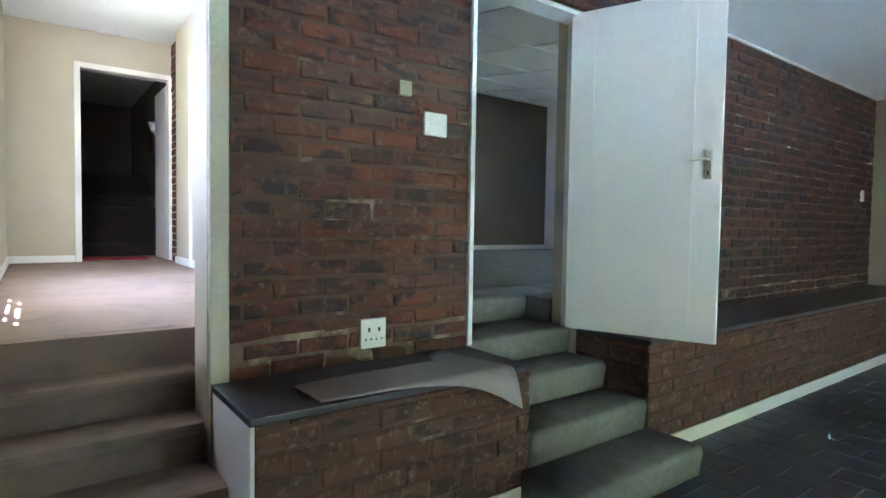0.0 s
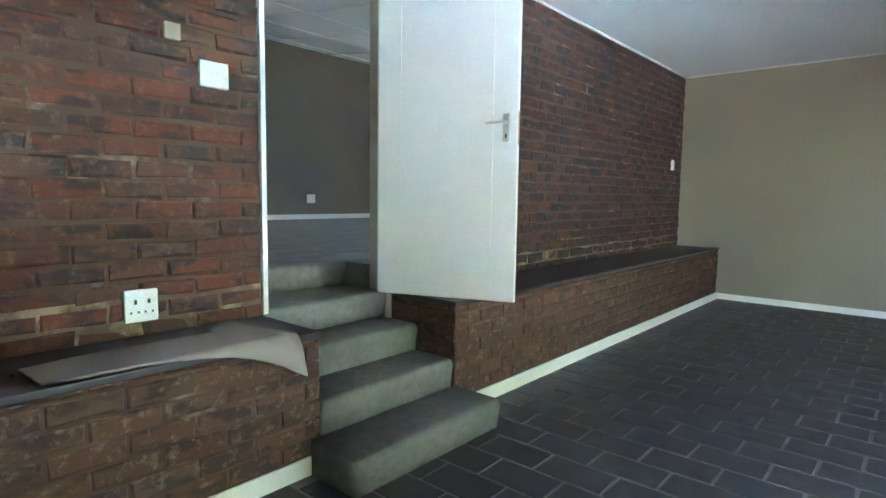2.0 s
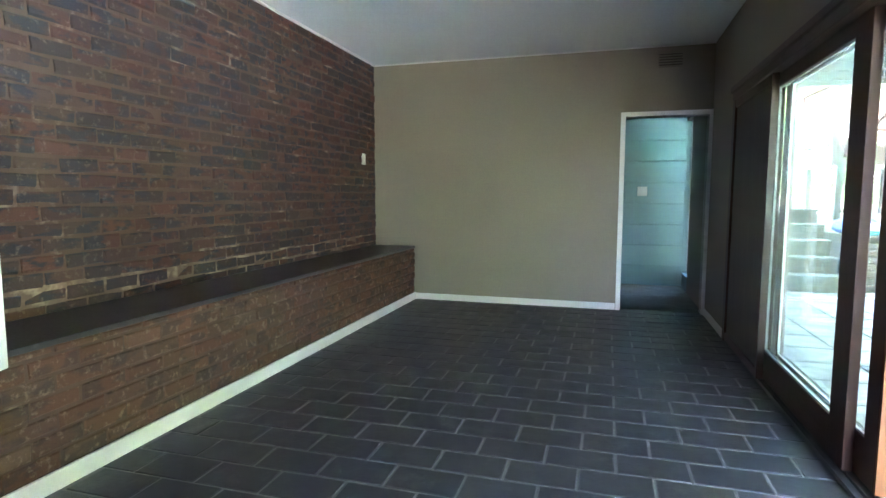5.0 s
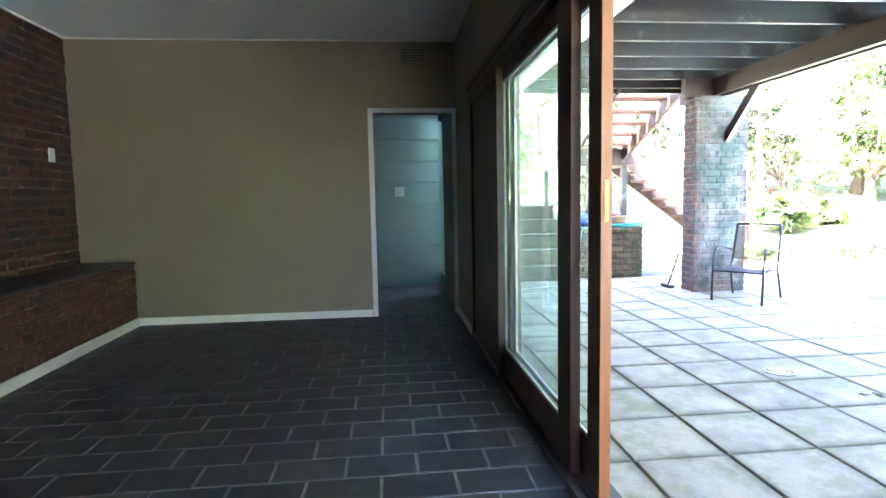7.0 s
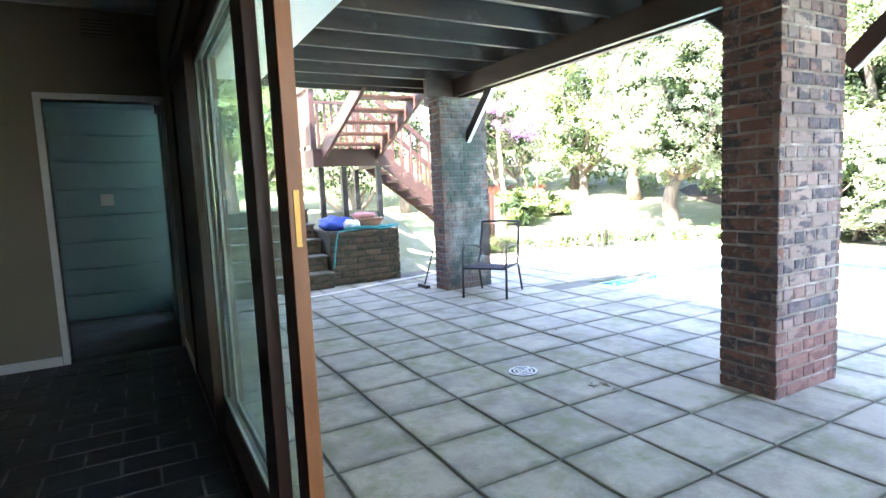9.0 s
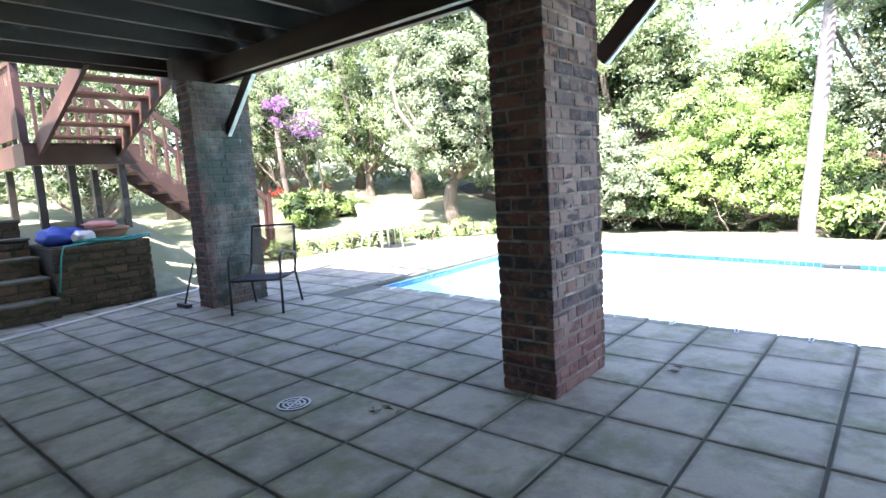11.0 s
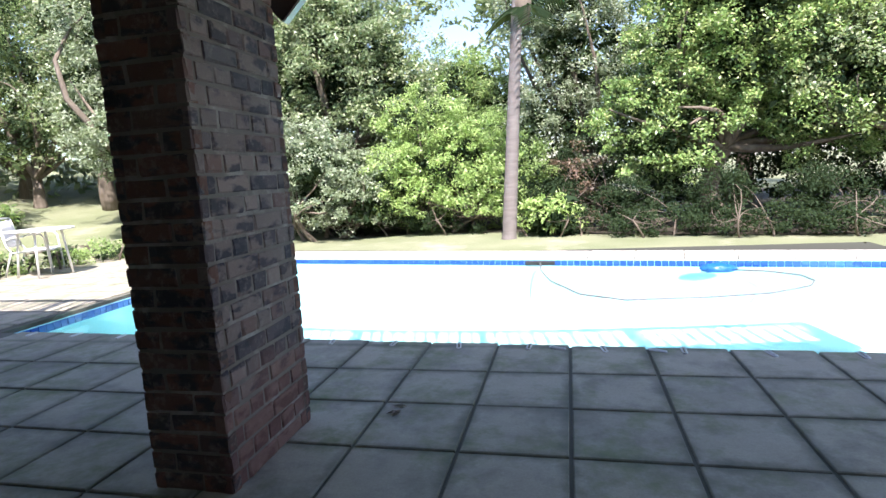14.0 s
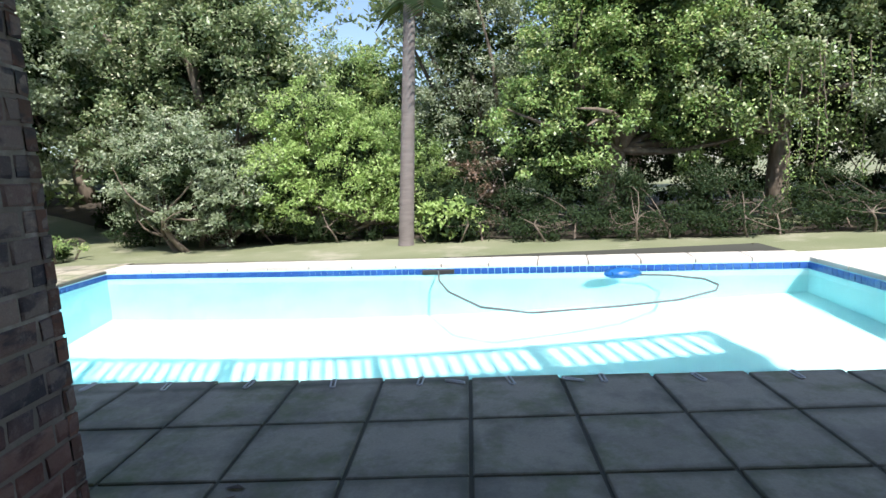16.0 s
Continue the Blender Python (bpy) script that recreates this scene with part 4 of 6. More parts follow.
part("bracket", tube(bmesh.new(), [(0.98, 8.9, 2.50), (0.90, 8.9, 2.47), (0.86, 8.9, 2.53)], 0.012, 8), M["white"], lampw)
part("shade", tube(bmesh.new(), [(0.86, 8.9, 2.53), (0.86, 8.9, 2.58), (0.86, 8.9, 2.66)], [0.03, 0.05, 0.075], 12), M["white"], lampw)
part("back_plate", boxed(0.97, 8.86, 2.44, 0.982, 8.94, 2.56, bevel=0.003), M["white"], lampw)
hr = thing("handrail", "dark wooden handrail sloping up the hall wall", "handrail", base=(0.95, 8.7, 1.8))
part("rail", beam(bmesh.new(), (0.93, 8.6, 1.75), (0.93, 10.4, 2.95), 0.04, 0.06), M["mahogany"], hr)
for y in (8.8, 10.1):
    part("bracket", boxed(0.93, y, 1.75 + (y - 8.6) * 0.667 - 0.02, 0.985, y + 0.02, 1.75 + (y - 8.6) * 0.667 + 0.01), M["mahogany"], hr)


# ---- plates, switches, vent ----
def plate(name, x0, x1, z0, z1, label, kind, at=BY, holes=(), face="plastic"):
    p = thing(name, label, kind, base=((x0 + x1) / 2, at, z0))
    part("plate", boxed(x0, at - 0.016, z0, x1, at + 0.01, z1, bevel=0.004), M[face], p)
    w, h = x1 - x0, z1 - z0
    for nm, u, v, du, dv, m in holes:
        part(nm, boxed(x0 + u * w, at - 0.019, z0 + v * h, x0 + (u + du) * w, at - 0.014, z0 + (v + dv) * h, bevel=0.001), M[m], p)
    return p


plate("light_switch", 1.008, 1.142, 1.712, 1.826, "square white light switch plate on red brick", "light switch", holes=[("rocker", 0.24, 0.42, 0.16, 0.2, "plastic"), ("rocker", 0.42, 0.42, 0.16, 0.2, "plastic"), ("rocker", 0.60, 0.42, 0.16, 0.2, "plastic")])
plate("wall_socket", 0.668, 0.800, 0.696, 0.832, "white double wall socket low on red brick", "socket", holes=[("switch", 0.28, 0.56, 0.08, 0.14, "hole"), ("switch", 0.68, 0.56, 0.08, 0.14, "hole")] + [("socket_hole", u, 0.27, 0.05, 0.07, "hole") for u in (0.16, 0.38, 0.58, 0.8)])
plate("light_switch", 7.03, 7.10, 1.62, 1.745, "slim white light switch plate near the corner", "light switch", holes=[("rocker", 0.3, 0.38, 0.4, 0.24, "plastic")])
plate("junction_cover", 0.862, 0.93, 1.885, 1.955, "small buff blanking plate in the brick wall", "cover plate", face="buff")
pl = thing("wall_socket", "white wall socket on the dark lounge wall", "socket", base=(5.6, 8.6, 1.3))
part("plate", boxed(5.98, 8.585, 1.10, 6.16, 8.6, 1.26, bevel=0.004), M["plastic"], pl)
pl = thing("light_switch", "white switch plate on the passage boards", "light switch", base=(9.335, -0.86, 1.3))
part("plate", boxed(9.318, -0.93, 1.26, 9.338, -0.80, 1.39, bevel=0.004), M["plastic"], pl)
part("rocker", boxed(9.313, -0.88, 1.30, 9.32, -0.85, 1.35), M["plastic"], pl)
vent = thing("air_vent", "beige painted plaster air vent high on the wall", "air vent", base=(WX, -0.99, 2.6))
# brown sheet behind the slats puts the shade of the gaps into its colour
part("backing", boxed(WX - 0.007, -1.105, 2.60, WX, -0.88, 2.745), M["panel"], vent)
for k in range(6):
    part("slat", boxed(WX - 0.014, -1.11, 2.600 + k * 0.0265, WX - 0.007, -0.875, 2.600 + k * 0.0265 + 0.015, bevel=0.002), M["beige"], vent)

# ---- sliding doors ----
def sliding_leaf(x0, x1, y, label, right_stile, edge, pane_mat, z0=0.025, z1=2.05, rail=0.19, head=0.085, stile=0.11):
    s = thing("sliding_door", label, "sliding door", "sliding door leaves", base=((x0 + x1) / 2, y, 0))
    s["kind"] = "structure"
    h = 0.022
    part("stile", boxed(x0 + (0.018 if edge else 0), y - h, z0, x0 + right_stile, y + h, z1, bevel=0.004), M["mahogany"], s)
    part("stile", boxed(x1 - stile, y - h, z0, x1, y + h, z1, bevel=0.004), M["mahogany"], s)
    part("bottom_rail", boxed(x0 + right_stile, y - h + 0.002, z0, x1 - stile, y + h - 0.002, z0 + rail, bevel=0.004), M["wood_h"], s)
    part("top_rail", boxed(x0 + right_stile, y - h + 0.002, z1 - head, x1 - stile, y + h - 0.002, z1, bevel=0.004), M["wood_h"], s)
    p = part("pane", boxed(x0 + right_stile - 0.005, y - 0.004, z0 + rail - 0.005, x1 - stile + 0.005, y + 0.004, z1 - head + 0.005), pane_mat, s)
    if pane_mat == M["glass"]:
        p.visible_shadow = False
        for a in ((x0 + right_stile, z0 + rail, x1 - stile, z0 + rail + 0.012), (x0 + right_stile, z1 - head - 0.012, x1 - stile, z1 - head), (x0 + right_stile, z0 + rail, x0 + right_stile + 0.012, z1 - head), (x1 - stile - 0.012, z0 + rail, x1 - stile, z1 - head)):
            part("glazing_bead", boxed(a[0], y + 0.004, a[1], a[2], y + 0.016, a[3]), M["metal_grey"], s)
    if edge:
        part("edge_strip", boxed(x0, y - h, z0, x0 + 0.018, y + h, z1, bevel=0.002), M["orange"], s, "orange closing edge with sunlight in its colour")
        lock = part("lock_plate", boxed(x0 - 0.003, y - 0.009, 1.12, x0 + 0.001, y + 0.009, 1.28, bevel=0.002), M["brass"], s, "brass lock plate")
        for z in (1.135, 1.2, 1.265):
            part("screw", boxed(x0 - 0.005, y - 0.003, z - 0.003, x0 - 0.002, y + 0.003, z + 0.003), M["brass"], lock)
    return s


sliding_leaf(3.85, 5.30, -1.466, "dark wooden sliding door with a large pane", 0.18, False, M["glass"])
sliding_leaf(3.642, 5.20, -1.513, "dark wooden sliding door slid open, orange edge", 0.135, True, M["glass"])
sliding_leaf(5.16, OX1 - 0.012, -1.419, "dull brown boarded door leaf fixed at the wall", 0.05, False, M["panel"], stile=0.06, rail=0.06, head=0.06)
bm = boxed(OX0, -1.605, OZ - 0.085, OX1, SY + 0.03, OZ + 0.0, bevel=0.006)
box(bm, OX1 - 0.012, -1.6, 0, OX1 + 0.03, SY + 0.02, OZ - 0.09)
box(bm, OX0 - 0.03, -1.6, 0, OX0 + 0.03, SY + 0.02, OZ - 0.09)
box(bm, OX0, SY - 0.005, OZ - 0.02, OX1 + 0.03, SY + 0.045, OZ + 0.03, bevel=0.006)
structure("frame_sliding", bm, M["wood_h"], "dark stained frame and head rail of the sliding doors")
bm = boxed(OX0, -1.60, -0.09, OX1, SY + 0.01, 0.006)
for y in (-1.419, -1.466, -1.513):
    box(bm, OX0, y - 0.006, 0.004, OX1, y + 0.006, 0.022, bevel=0.002)
structure("track", bm, M["deck_board"], "worn wooden sill with sliding door tracks")


# ================= outside =================
# ---- ground ----
def smooth01(a, b, x):
    t = np.clip((x - a) / (b - a), 0, 1)
    return t * t * (3 - 2 * t)


def ground_height(x, y):
    r = np.hypot(x - 3.0, y + 3.0)
    east = smooth01(10.7, 11.5, x)
    up = 1.08 * east * smooth01(-6.6, -4.9, y)
    bank = np.clip((r - 15.5) * 0.16, 0, 3.0) * smooth01(9.5, 13.0, x)
    dips = 0.03 * np.sin(x * 0.9 + 1) * np.cos(y * 0.7) * smooth01(11.3, 13, np.maximum(x, -y))
    return -0.118 + up + bank * (1 - up) + dips


HOLE = (-1.25, 8.0, -11.0, -6.10)
gx = np.unique(np.concatenate([[-900, -300, -100, -40, -20], np.arange(-12, 30.1, 0.5), [HOLE[0], HOLE[1], 36, 45, 70, 150, 400, 900]]))
gy = np.unique(np.concatenate([[-900, -400, -150, -70, -45, -36], np.arange(-30, 14.1, 0.5), [HOLE[2], HOLE[3], 20, 40, 100, 300, 900]]))
X, Y = np.meshgrid(gx, gy, indexing="ij")
Z = ground_height(X, Y)
idx = np.arange(X.size).reshape(X.shape)
faces = []
for i in range(len(gx) - 1):
    for j in range(len(gy) - 1):
        cx, cy = (gx[i] + gx[i + 1]) / 2, (gy[j] + gy[j + 1]) / 2
        if HOLE[0] < cx < HOLE[1] and HOLE[2] < cy < HOLE[3]:
            continue
        faces.append((idx[i, j], idx[i + 1, j], idx[i + 1, j + 1], idx[i, j + 1]))
me = bpy.data.meshes.new("ground")
me.from_pydata(np.stack([X.ravel(), Y.ravel(), Z.ravel()], 1).tolist(), [], [tuple(int(k) for k in f) for f in faces])
me.shade_smooth()
me.materials.append(M["lawn"])
ground = tagged(new("ground", me), "dry sunlit lawn rising into a bank", "ground", kind="structure")

# ---- pool ----
PA, PB, PC, PD = Vector((7.80, -6.54, 0)), Vector((7.90, -10.98, 0)), Vector((-1.1, -9.60, 0)), Vector((-1.1, -6.152, 0))
WATER, TOP = -0.185, PZ


def pool_floor(p):
    return WATER - 1.3 - 1.5 * (p.x + 1.1) / 8.74


bm = bmesh.new()
corners = [PA, PB, PC, PD]
topv = [bm.verts.new((c.x, c.y, TOP - 0.05)) for c in corners]
lowv = [bm.verts.new((c.x, c.y, pool_floor(c))) for c in corners]
for k in range(4):
    bm.faces.new((topv[k], topv[(k + 1) % 4], lowv[(k + 1) % 4], lowv[k]))
bm.faces.new(lowv)
bmesh.ops.recalc_face_normals(bm, faces=bm.faces)
bmesh.ops.reverse_faces(bm, faces=bm.faces)
me = bpy.data.meshes.new("pool_basin")
bm.to_mesh(me)
bm.free()
me.materials.append(M["pool_plaster"])
pool = tagged(new("pool_basin", me), "pale blue plastered swimming pool", "pool", kind="structure")
for a, b, out in ((PB, PC, (0, 1, 0)), (PA, PB, (-1, 0, 0)), (PC, PD, (1, 0, 0)), (PD, PA, (0, -1, 0))):
    d = b - a
    inward = Vector((d.y, -d.x, 0)).normalized()
    if inward.dot(Vector((3.2, -8.3, 0)) - a) < 0:
        inward = -inward
    along = d.normalized()
    o = -inward
    if along.cross(o).z < 0:
        a, along = b, -along
    lay("mosaic_tile", pool, facing(Vector((a.x, a.y, TOP - 0.255)) + inward * 0.012, along, inward), d.length, 0.20, 0.085, 0.05, 0.006, M["pool_tile"], depth=0.012, chamfer=0.001, bond=0.0, rough=0.0006, single=lambda u, v: False, seed=40)
bm = bmesh.new()
nx, ny = 24, 14
gridv = [[bm.verts.new(tuple(PD.lerp(PA, i / nx).lerp(PC.lerp(PB, i / nx), j / ny)[:2]) + (WATER,)) for j in range(ny + 1)] for i in range(nx + 1)]
for i in range(nx):
    for j in range(ny):
        bm.faces.new((gridv[i][j], gridv[i + 1][j], gridv[i + 1][j + 1], gridv[i][j + 1]))
water = structure("water", bm, M["water"], "clear pool water", smooth=True)
if water.data.polygons[0].normal.z < 0:
    water.data.flip_normals()
water.visible_shadow = False

# ---- paving ----
S = 0.49
XJ, YJ = 2.676, -5.772                       # one crossing of joints


def pool_edge(x):
    return PD.y + (PA.y - PD.y) * (x - PD.x) / (PA.x - PD.x)


def slab_prism(corners, z0, z1):
    """An upright block over a polygon given counterclockwise."""
    bm = bmesh.new()
    low, high = [bm.verts.new((x, y, z0)) for x, y in corners], [bm.verts.new((x, y, z1)) for x, y in corners]
    bm.faces.new(high)
    bm.faces.new(low[::-1])
    for k in range(len(corners)):
        j = (k + 1) % len(corners)
        bm.faces.new((low[k], low[j], high[j], high[k]))
    return bm


patio = structure("pavement", slab_prism([(-6.0, pool_edge(-6.0) + 0.02), (PA.x + 0.02, PA.y + 0.02), (PB.x + 0.02, -11.7), (11.4, -11.7), (11.4, -1.62), (-6.0, -1.62)], -0.30, PZ - 0.012), M["slab_bed"], "square concrete paving slabs with mossy joints")
x0 = XJ - 14 * S
n_cols = 29
for k in range(n_cols - 5):
    xk = x0 + k * S
    y0 = pool_edge(xk + S / 2) + 0.006
    lay("paving_slab", patio, facing((xk, y0, PZ), (1, 0, 0), (0, 0, 1)), S - 0.017, YJ - 0.017 - y0, S, YJ - y0, 0.017, M["slab"], depth=0.045, chamfer=0.005, bond=0.0, rough=0.0015, seed=300 + k)
lay("paving_slab", patio, facing((x0, YJ, PZ), (1, 0, 0), (0, 0, 1)), n_cols * S, 8.46 * S, S, S, 0.017, M["slab"], depth=0.045, chamfer=0.005, bond=0.0, rough=0.0015, seed=61, keep=lambda u, v: x0 + u < 11.4, single=lambda u, v: x0 + u > -1.0)
xe = XJ + 10 * S + 0.145
lay("paving_slab", patio, facing((7.94, YJ - 12 * S, PZ), (1, 0, 0), (0, 0, 1)), 3.46, 12 * S - 0.017, S, S, 0.017, M["slab"], depth=0.045, chamfer=0.005, bond=0.0, rough=0.0015, seed=62)
cop = structure("pavement_coping", slab_prism([(-3.6, -6.1), (-3.6, -10.0), (PC.x, PC.y - 0.45), (PB.x, PB.y - 0.75), (PB.x, PB.y - 0.02), (PC.x - 0.02, PC.y - 0.02), (PD.x - 0.02, -6.1)], -0.30, -0.097), M["slab_bed"], "pale coping and paving round the pool")
far = (PB - PC).normalized()
side = Vector((-far.y, far.x, 0))
lay("coping_stone", cop, facing(PC + Vector((0, 0, PZ)) - side * 0.46 - far * 0.02, far, (0, 0, 1)), (PB - PC).length + 0.1, 0.46, 0.6, 0.46, 0.012, M["coping"], depth=0.1, chamfer=0.006, bond=0.5, rough=0.002, seed=63)
lay("coping_stone", cop, facing((-3.5, -9.95, PZ), (1, 0, 0), (0, 0, 1)), 2.39, 3.72, 0.6, 0.49, 0.012, M["coping"], depth=0.1, chamfer=0.006, bond=0.5, rough=0.002, seed=64, single=lambda u, v: u > 1.2)

# floor drain, dead leaf scraps, pool cover clips
dr = thing("floor_drain", "round grey metal floor drain in the paving", "drain", base=(5.292, -3.495, PZ))
bm = bmesh.new()
for r0, r1 in ((0.088, 0.105), (0.058, 0.072), (0.030, 0.043), (0.0, 0.015)):
    vsa = []
    for rr in (r0, r1):
        vsa.append([bm.verts.new((5.292 + rr * math.cos(a), -3.495 + rr * math.sin(a), PZ + 0.006)) for a in np.linspace(0, 2 * math.pi, 28, endpoint=False)])
    if r0 == 0.0:
        bm.faces.new(vsa[1])
        bmesh.ops.delete(bm, geom=vsa[0], context="VERTS")
    else:
        for k in range(28):
            bm.faces.new((vsa[0][k], vsa[1][k], vsa[1][(k + 1) % 28], vsa[0][(k + 1) % 28]))
for k in range(4):
    a = k * math.pi / 2 + 0.4
    beam(bm, (5.292, -3.495, PZ + 0.005), (5.292 + 0.1 * math.cos(a), -3.495 + 0.1 * math.sin(a), PZ + 0.005), 0.012, 0.003)
g = part("grate", bm, M["white_metal"], dr)
# flat dark disc on the paving for the shade below the grate
part("pit", tube(bmesh.new(), [(5.292, -3.495, PZ - 0.002), (5.292, -3.495, PZ + 0.003)], 0.105, 24), M["hole"], dr)


def clip(x, y, turn):
    c = solid("cover_clip", tube(bmesh.new(), [(-0.012, -0.05, 0.005), (-0.012, 0.05, 0.005), (0, 0.058, 0.005), (0.012, 0.05, 0.006), (0.012, -0.05, 0.006), (0, -0.058, 0.006), (-0.012, -0.05, 0.006)], 0.0055, 6), M["white_metal"], "small steel cover clip on a pool edge slab", "clip", "pool cover clips")
    c.matrix_basis = pose(x, y, PZ, 0, 0, turn)
    return c


for k, x in enumerate(np.arange(-0.85, 7.3, S)):
    clip(XJ + 0.265 + (round((x - XJ) / S)) * S, pool_edge(x) + 0.07 - 0.012 * (k % 2), (k * 37) % 25 - 12)
for x in (2.75, 2.12):
    clip(x, pool_edge(x) + 0.09, 65)
rng = random.Random(5)
for cx, cy, nn in ((4.73, -3.715, 7), (3.6, -5.2, 3), (6.1, -4.4, 3)):
    bm = bmesh.new()
    for k in range(nn):
        x, y, a = cx + rng.uniform(-0.09, 0.09), cy + rng.uniform(-0.06, 0.06), rng.uniform(0, 6.28)
        s = rng.uniform(0.015, 0.03)
        vs = [bm.verts.new((x + s * math.cos(a + b) * m, y + s * math.sin(a + b) * m, PZ + z)) for b, m, z in ((0, 1.6, 0.004), (1.57, 0.6, 0.014), (3.14, 1.4, 0.005), (4.71, 0.6, 0.012))]
        bm.faces.new(vs)
    tagged(mesh_object("dead_leaves", bm, M["leaf_brown"]), "few dry brown leaves on the paving", "leaves", kind="stuff")

# ---- brick pillars ----
def pillar(x0, y0, w, d, top, label, seed, side):
    p = thing("brick_pillar", label, "pillar", "brick pillars", base=(x0 + w / 2, y0 + d / 2, PZ))
    part("core", boxed(x0 + 0.006, y0 + 0.006, PZ, x0 + w - 0.006, y0 + d - 0.006, top), M["mortar_mossy" if side == "brick_mossy" else "mortar_pillar"], p)
    h = top - PZ
    for k, (o, a, out, wd) in enumerate((((x0, y0, PZ), (1, 0, 0), (0, -1, 0), w), ((x0, y0 + d, PZ), (0, -1, 0), (-1, 0, 0), d), ((x0 + w, y0 + d, PZ), (-1, 0, 0), (0, 1, 0), w), ((x0 + w, y0, PZ), (0, 1, 0), (1, 0, 0), d))):
        lay("brick", p, facing(o, a, out), wd, h, 0.232, 0.0845, 0.013, M[side if k == 1 else "brick_pillar"], depth=0.05, chamfer=0.006, seed=seed + k, rough=0.003, wear=0.005, first=0.116 * (k % 2), headers=bool(k % 2))
    return p


pillar(8.55, -5.42, 0.30, 0.72, 2.48, "square brick pillar, dark and mossy, carrying the deck", 80, "brick_mossy")
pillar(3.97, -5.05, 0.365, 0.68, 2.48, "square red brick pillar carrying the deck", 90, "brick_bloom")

# ---- timber deck overhead ----
DX0, DX1, DYE = -0.6, 9.42, -5.35
structure("soffit", boxed(-2.5, -2.61, 2.70, 9.3, -1.62, 2.898), M["white"], "white painted soffit over the doors")
deck = thing("timber_deck", "dark brown timber deck on joists over the patio", "deck", base=(4.3, -4.0, 2.7))
for x in np.arange(DX0 + 0.05, DX1 - 0.02, 0.576):
    part("joist", boxed(x - 0.024, -5.30, 2.705, x + 0.024, -2.61, 2.90), M["deck_timber"], deck)
part("joist", boxed(DX1 - 0.06, -5.30, 2.66, DX1 - 0.01, -2.62, 2.90), M["deck_timber"], deck)
y = -2.60
while y > DYE:
    part("deck_board", boxed(DX0, y - 0.139, 2.902, DX1, y, 2.934), M["deck_board"], deck)
    y -= 0.1455
part("beam", boxed(DX0, -5.155, 2.482, DX1, -5.08, 2.703, bevel=0.005), M["deck_beam"], deck)
part("beam", boxed(DX0, -5.0, 2.482, DX1, -4.93, 2.703, bevel=0.005), M["deck_beam"], deck)
part("fascia", boxed(DX0, -5.36, 2.70, DX1, -5.33, 2.93), M["deck_beam"], deck)
for px, wd in ((3.97, 0.365), (8.55, 0.30)):
    for s, ox in ((-1, px), (1, px + wd)):
        if px > 8 and s > 0:
            continue
        part("brace", beam(bmesh.new(), (ox + s * 0.0 - s * 0.02, -5.118, 1.93), (ox + s * 0.66, -5.118, 2.58), 0.05, 0.11), M["deck_beam"], deck)
        # pale plate added below, standing in for light thrown up onto the brace
        part("brace_plate", beam(bmesh.new(), (ox - s * 0.02 + s * 0.045, -5.118, 1.885), (ox + s * 0.66 + s * 0.045, -5.118, 2.535), 0.046, 0.008), M["white_metal"], deck, "pale plate carrying the light on a brace's underside")
    part("packer", boxed(px + 0.02, -4.93, 2.47, px + 0.12, -4.55, 2.70), M["deck_beam"], deck)
# two walls out of view, added to keep the sun off the garden steps
structure("wall_upper", boxed(-2.5, -1.62, 2.92, 11.2, -1.40, 6.0), M["beige"], "unseen upper wall added to shade the garden steps")
structure("wall_side", boxed(9.6, -1.62, -0.3, 11.2, -1.40, 2.92), M["beige"], "unseen wall added beside the garden steps")
rail = thing("deck_railing", "brown timber railing along the deck edge", "railing", base=(4.3, -5.3, 2.93))
for x in np.linspace(DX0 + 0.05, DX1 - 0.05, 7):
    part("post", boxed(x - 0.045, -5.34, 2.934, x + 0.045, -5.25, 3.92), M["deck_timber"], rail)
for z in (3.02, 3.86):
    part("rail", boxed(DX0, -5.32, z, DX1, -5.27, z + 0.07), M["deck_beam"], rail)
for x in np.arange(DX0 + 0.16, DX1 - 0.1, 0.145):
    part("baluster", boxed(x - 0.02, -5.31, 3.08, x + 0.02, -5.28, 3.87), M["deck_timber"], rail)
rail2 = thing("deck_railing", "brown timber railing at the deck end", "railing", base=(DX0, -4, 2.93))
for z in (3.02, 3.86):
    part("rail", boxed(DX0 + 0.01, -5.24, z, DX0 + 0.06, -2.7, z + 0.07), M["deck_beam"], rail2)
for y in np.arange(-5.1, -2.7, 0.145):
    part("baluster", boxed(DX0 + 0.02, y - 0.02, 3.08, DX0 + 0.05, y + 0.02, 3.87), M["deck_timber"], rail2)

# ---- garden steps and planter wall ----
gs = thing("garden_steps", "mossy brick garden steps with pale treads", "steps", base=(10.4, -2.9, PZ))
for k in range(5):
    x, z = 9.9 + 0.3 * k, PZ + 0.228 * (k + 1)
    part("tread", boxed(x - 0.015, -3.60, z - 0.03, x + 0.33, -1.9, z, bevel=0.005), M["tread"], gs, "pale worn tread")
    part("riser", boxed(x + 0.012, -3.58, PZ, x + 0.3, -1.9, z - 0.03), M["mortar_garden"], gs)
    lay("brick", gs, facing((x, -1.9, z - 0.225), (0, -1, 0), (-1, 0, 0)), 1.68, 0.192, 0.25, 0.096, 0.012, M["brick_garden"], seed=110 + k, wear=0.008, rough=0.006)
pw = thing("planter_wall", "rough brown stone planter wall beside the steps", "planter", base=(10.6, -4.2, PZ))
part("core", boxed(10.115, -4.72, PZ, 11.3, -3.63, 0.70), M["mortar_garden"], pw)
part("soil_top", boxed(10.14, -4.70, 0.70, 11.3, -3.65, 0.715), M["soil"], pw)
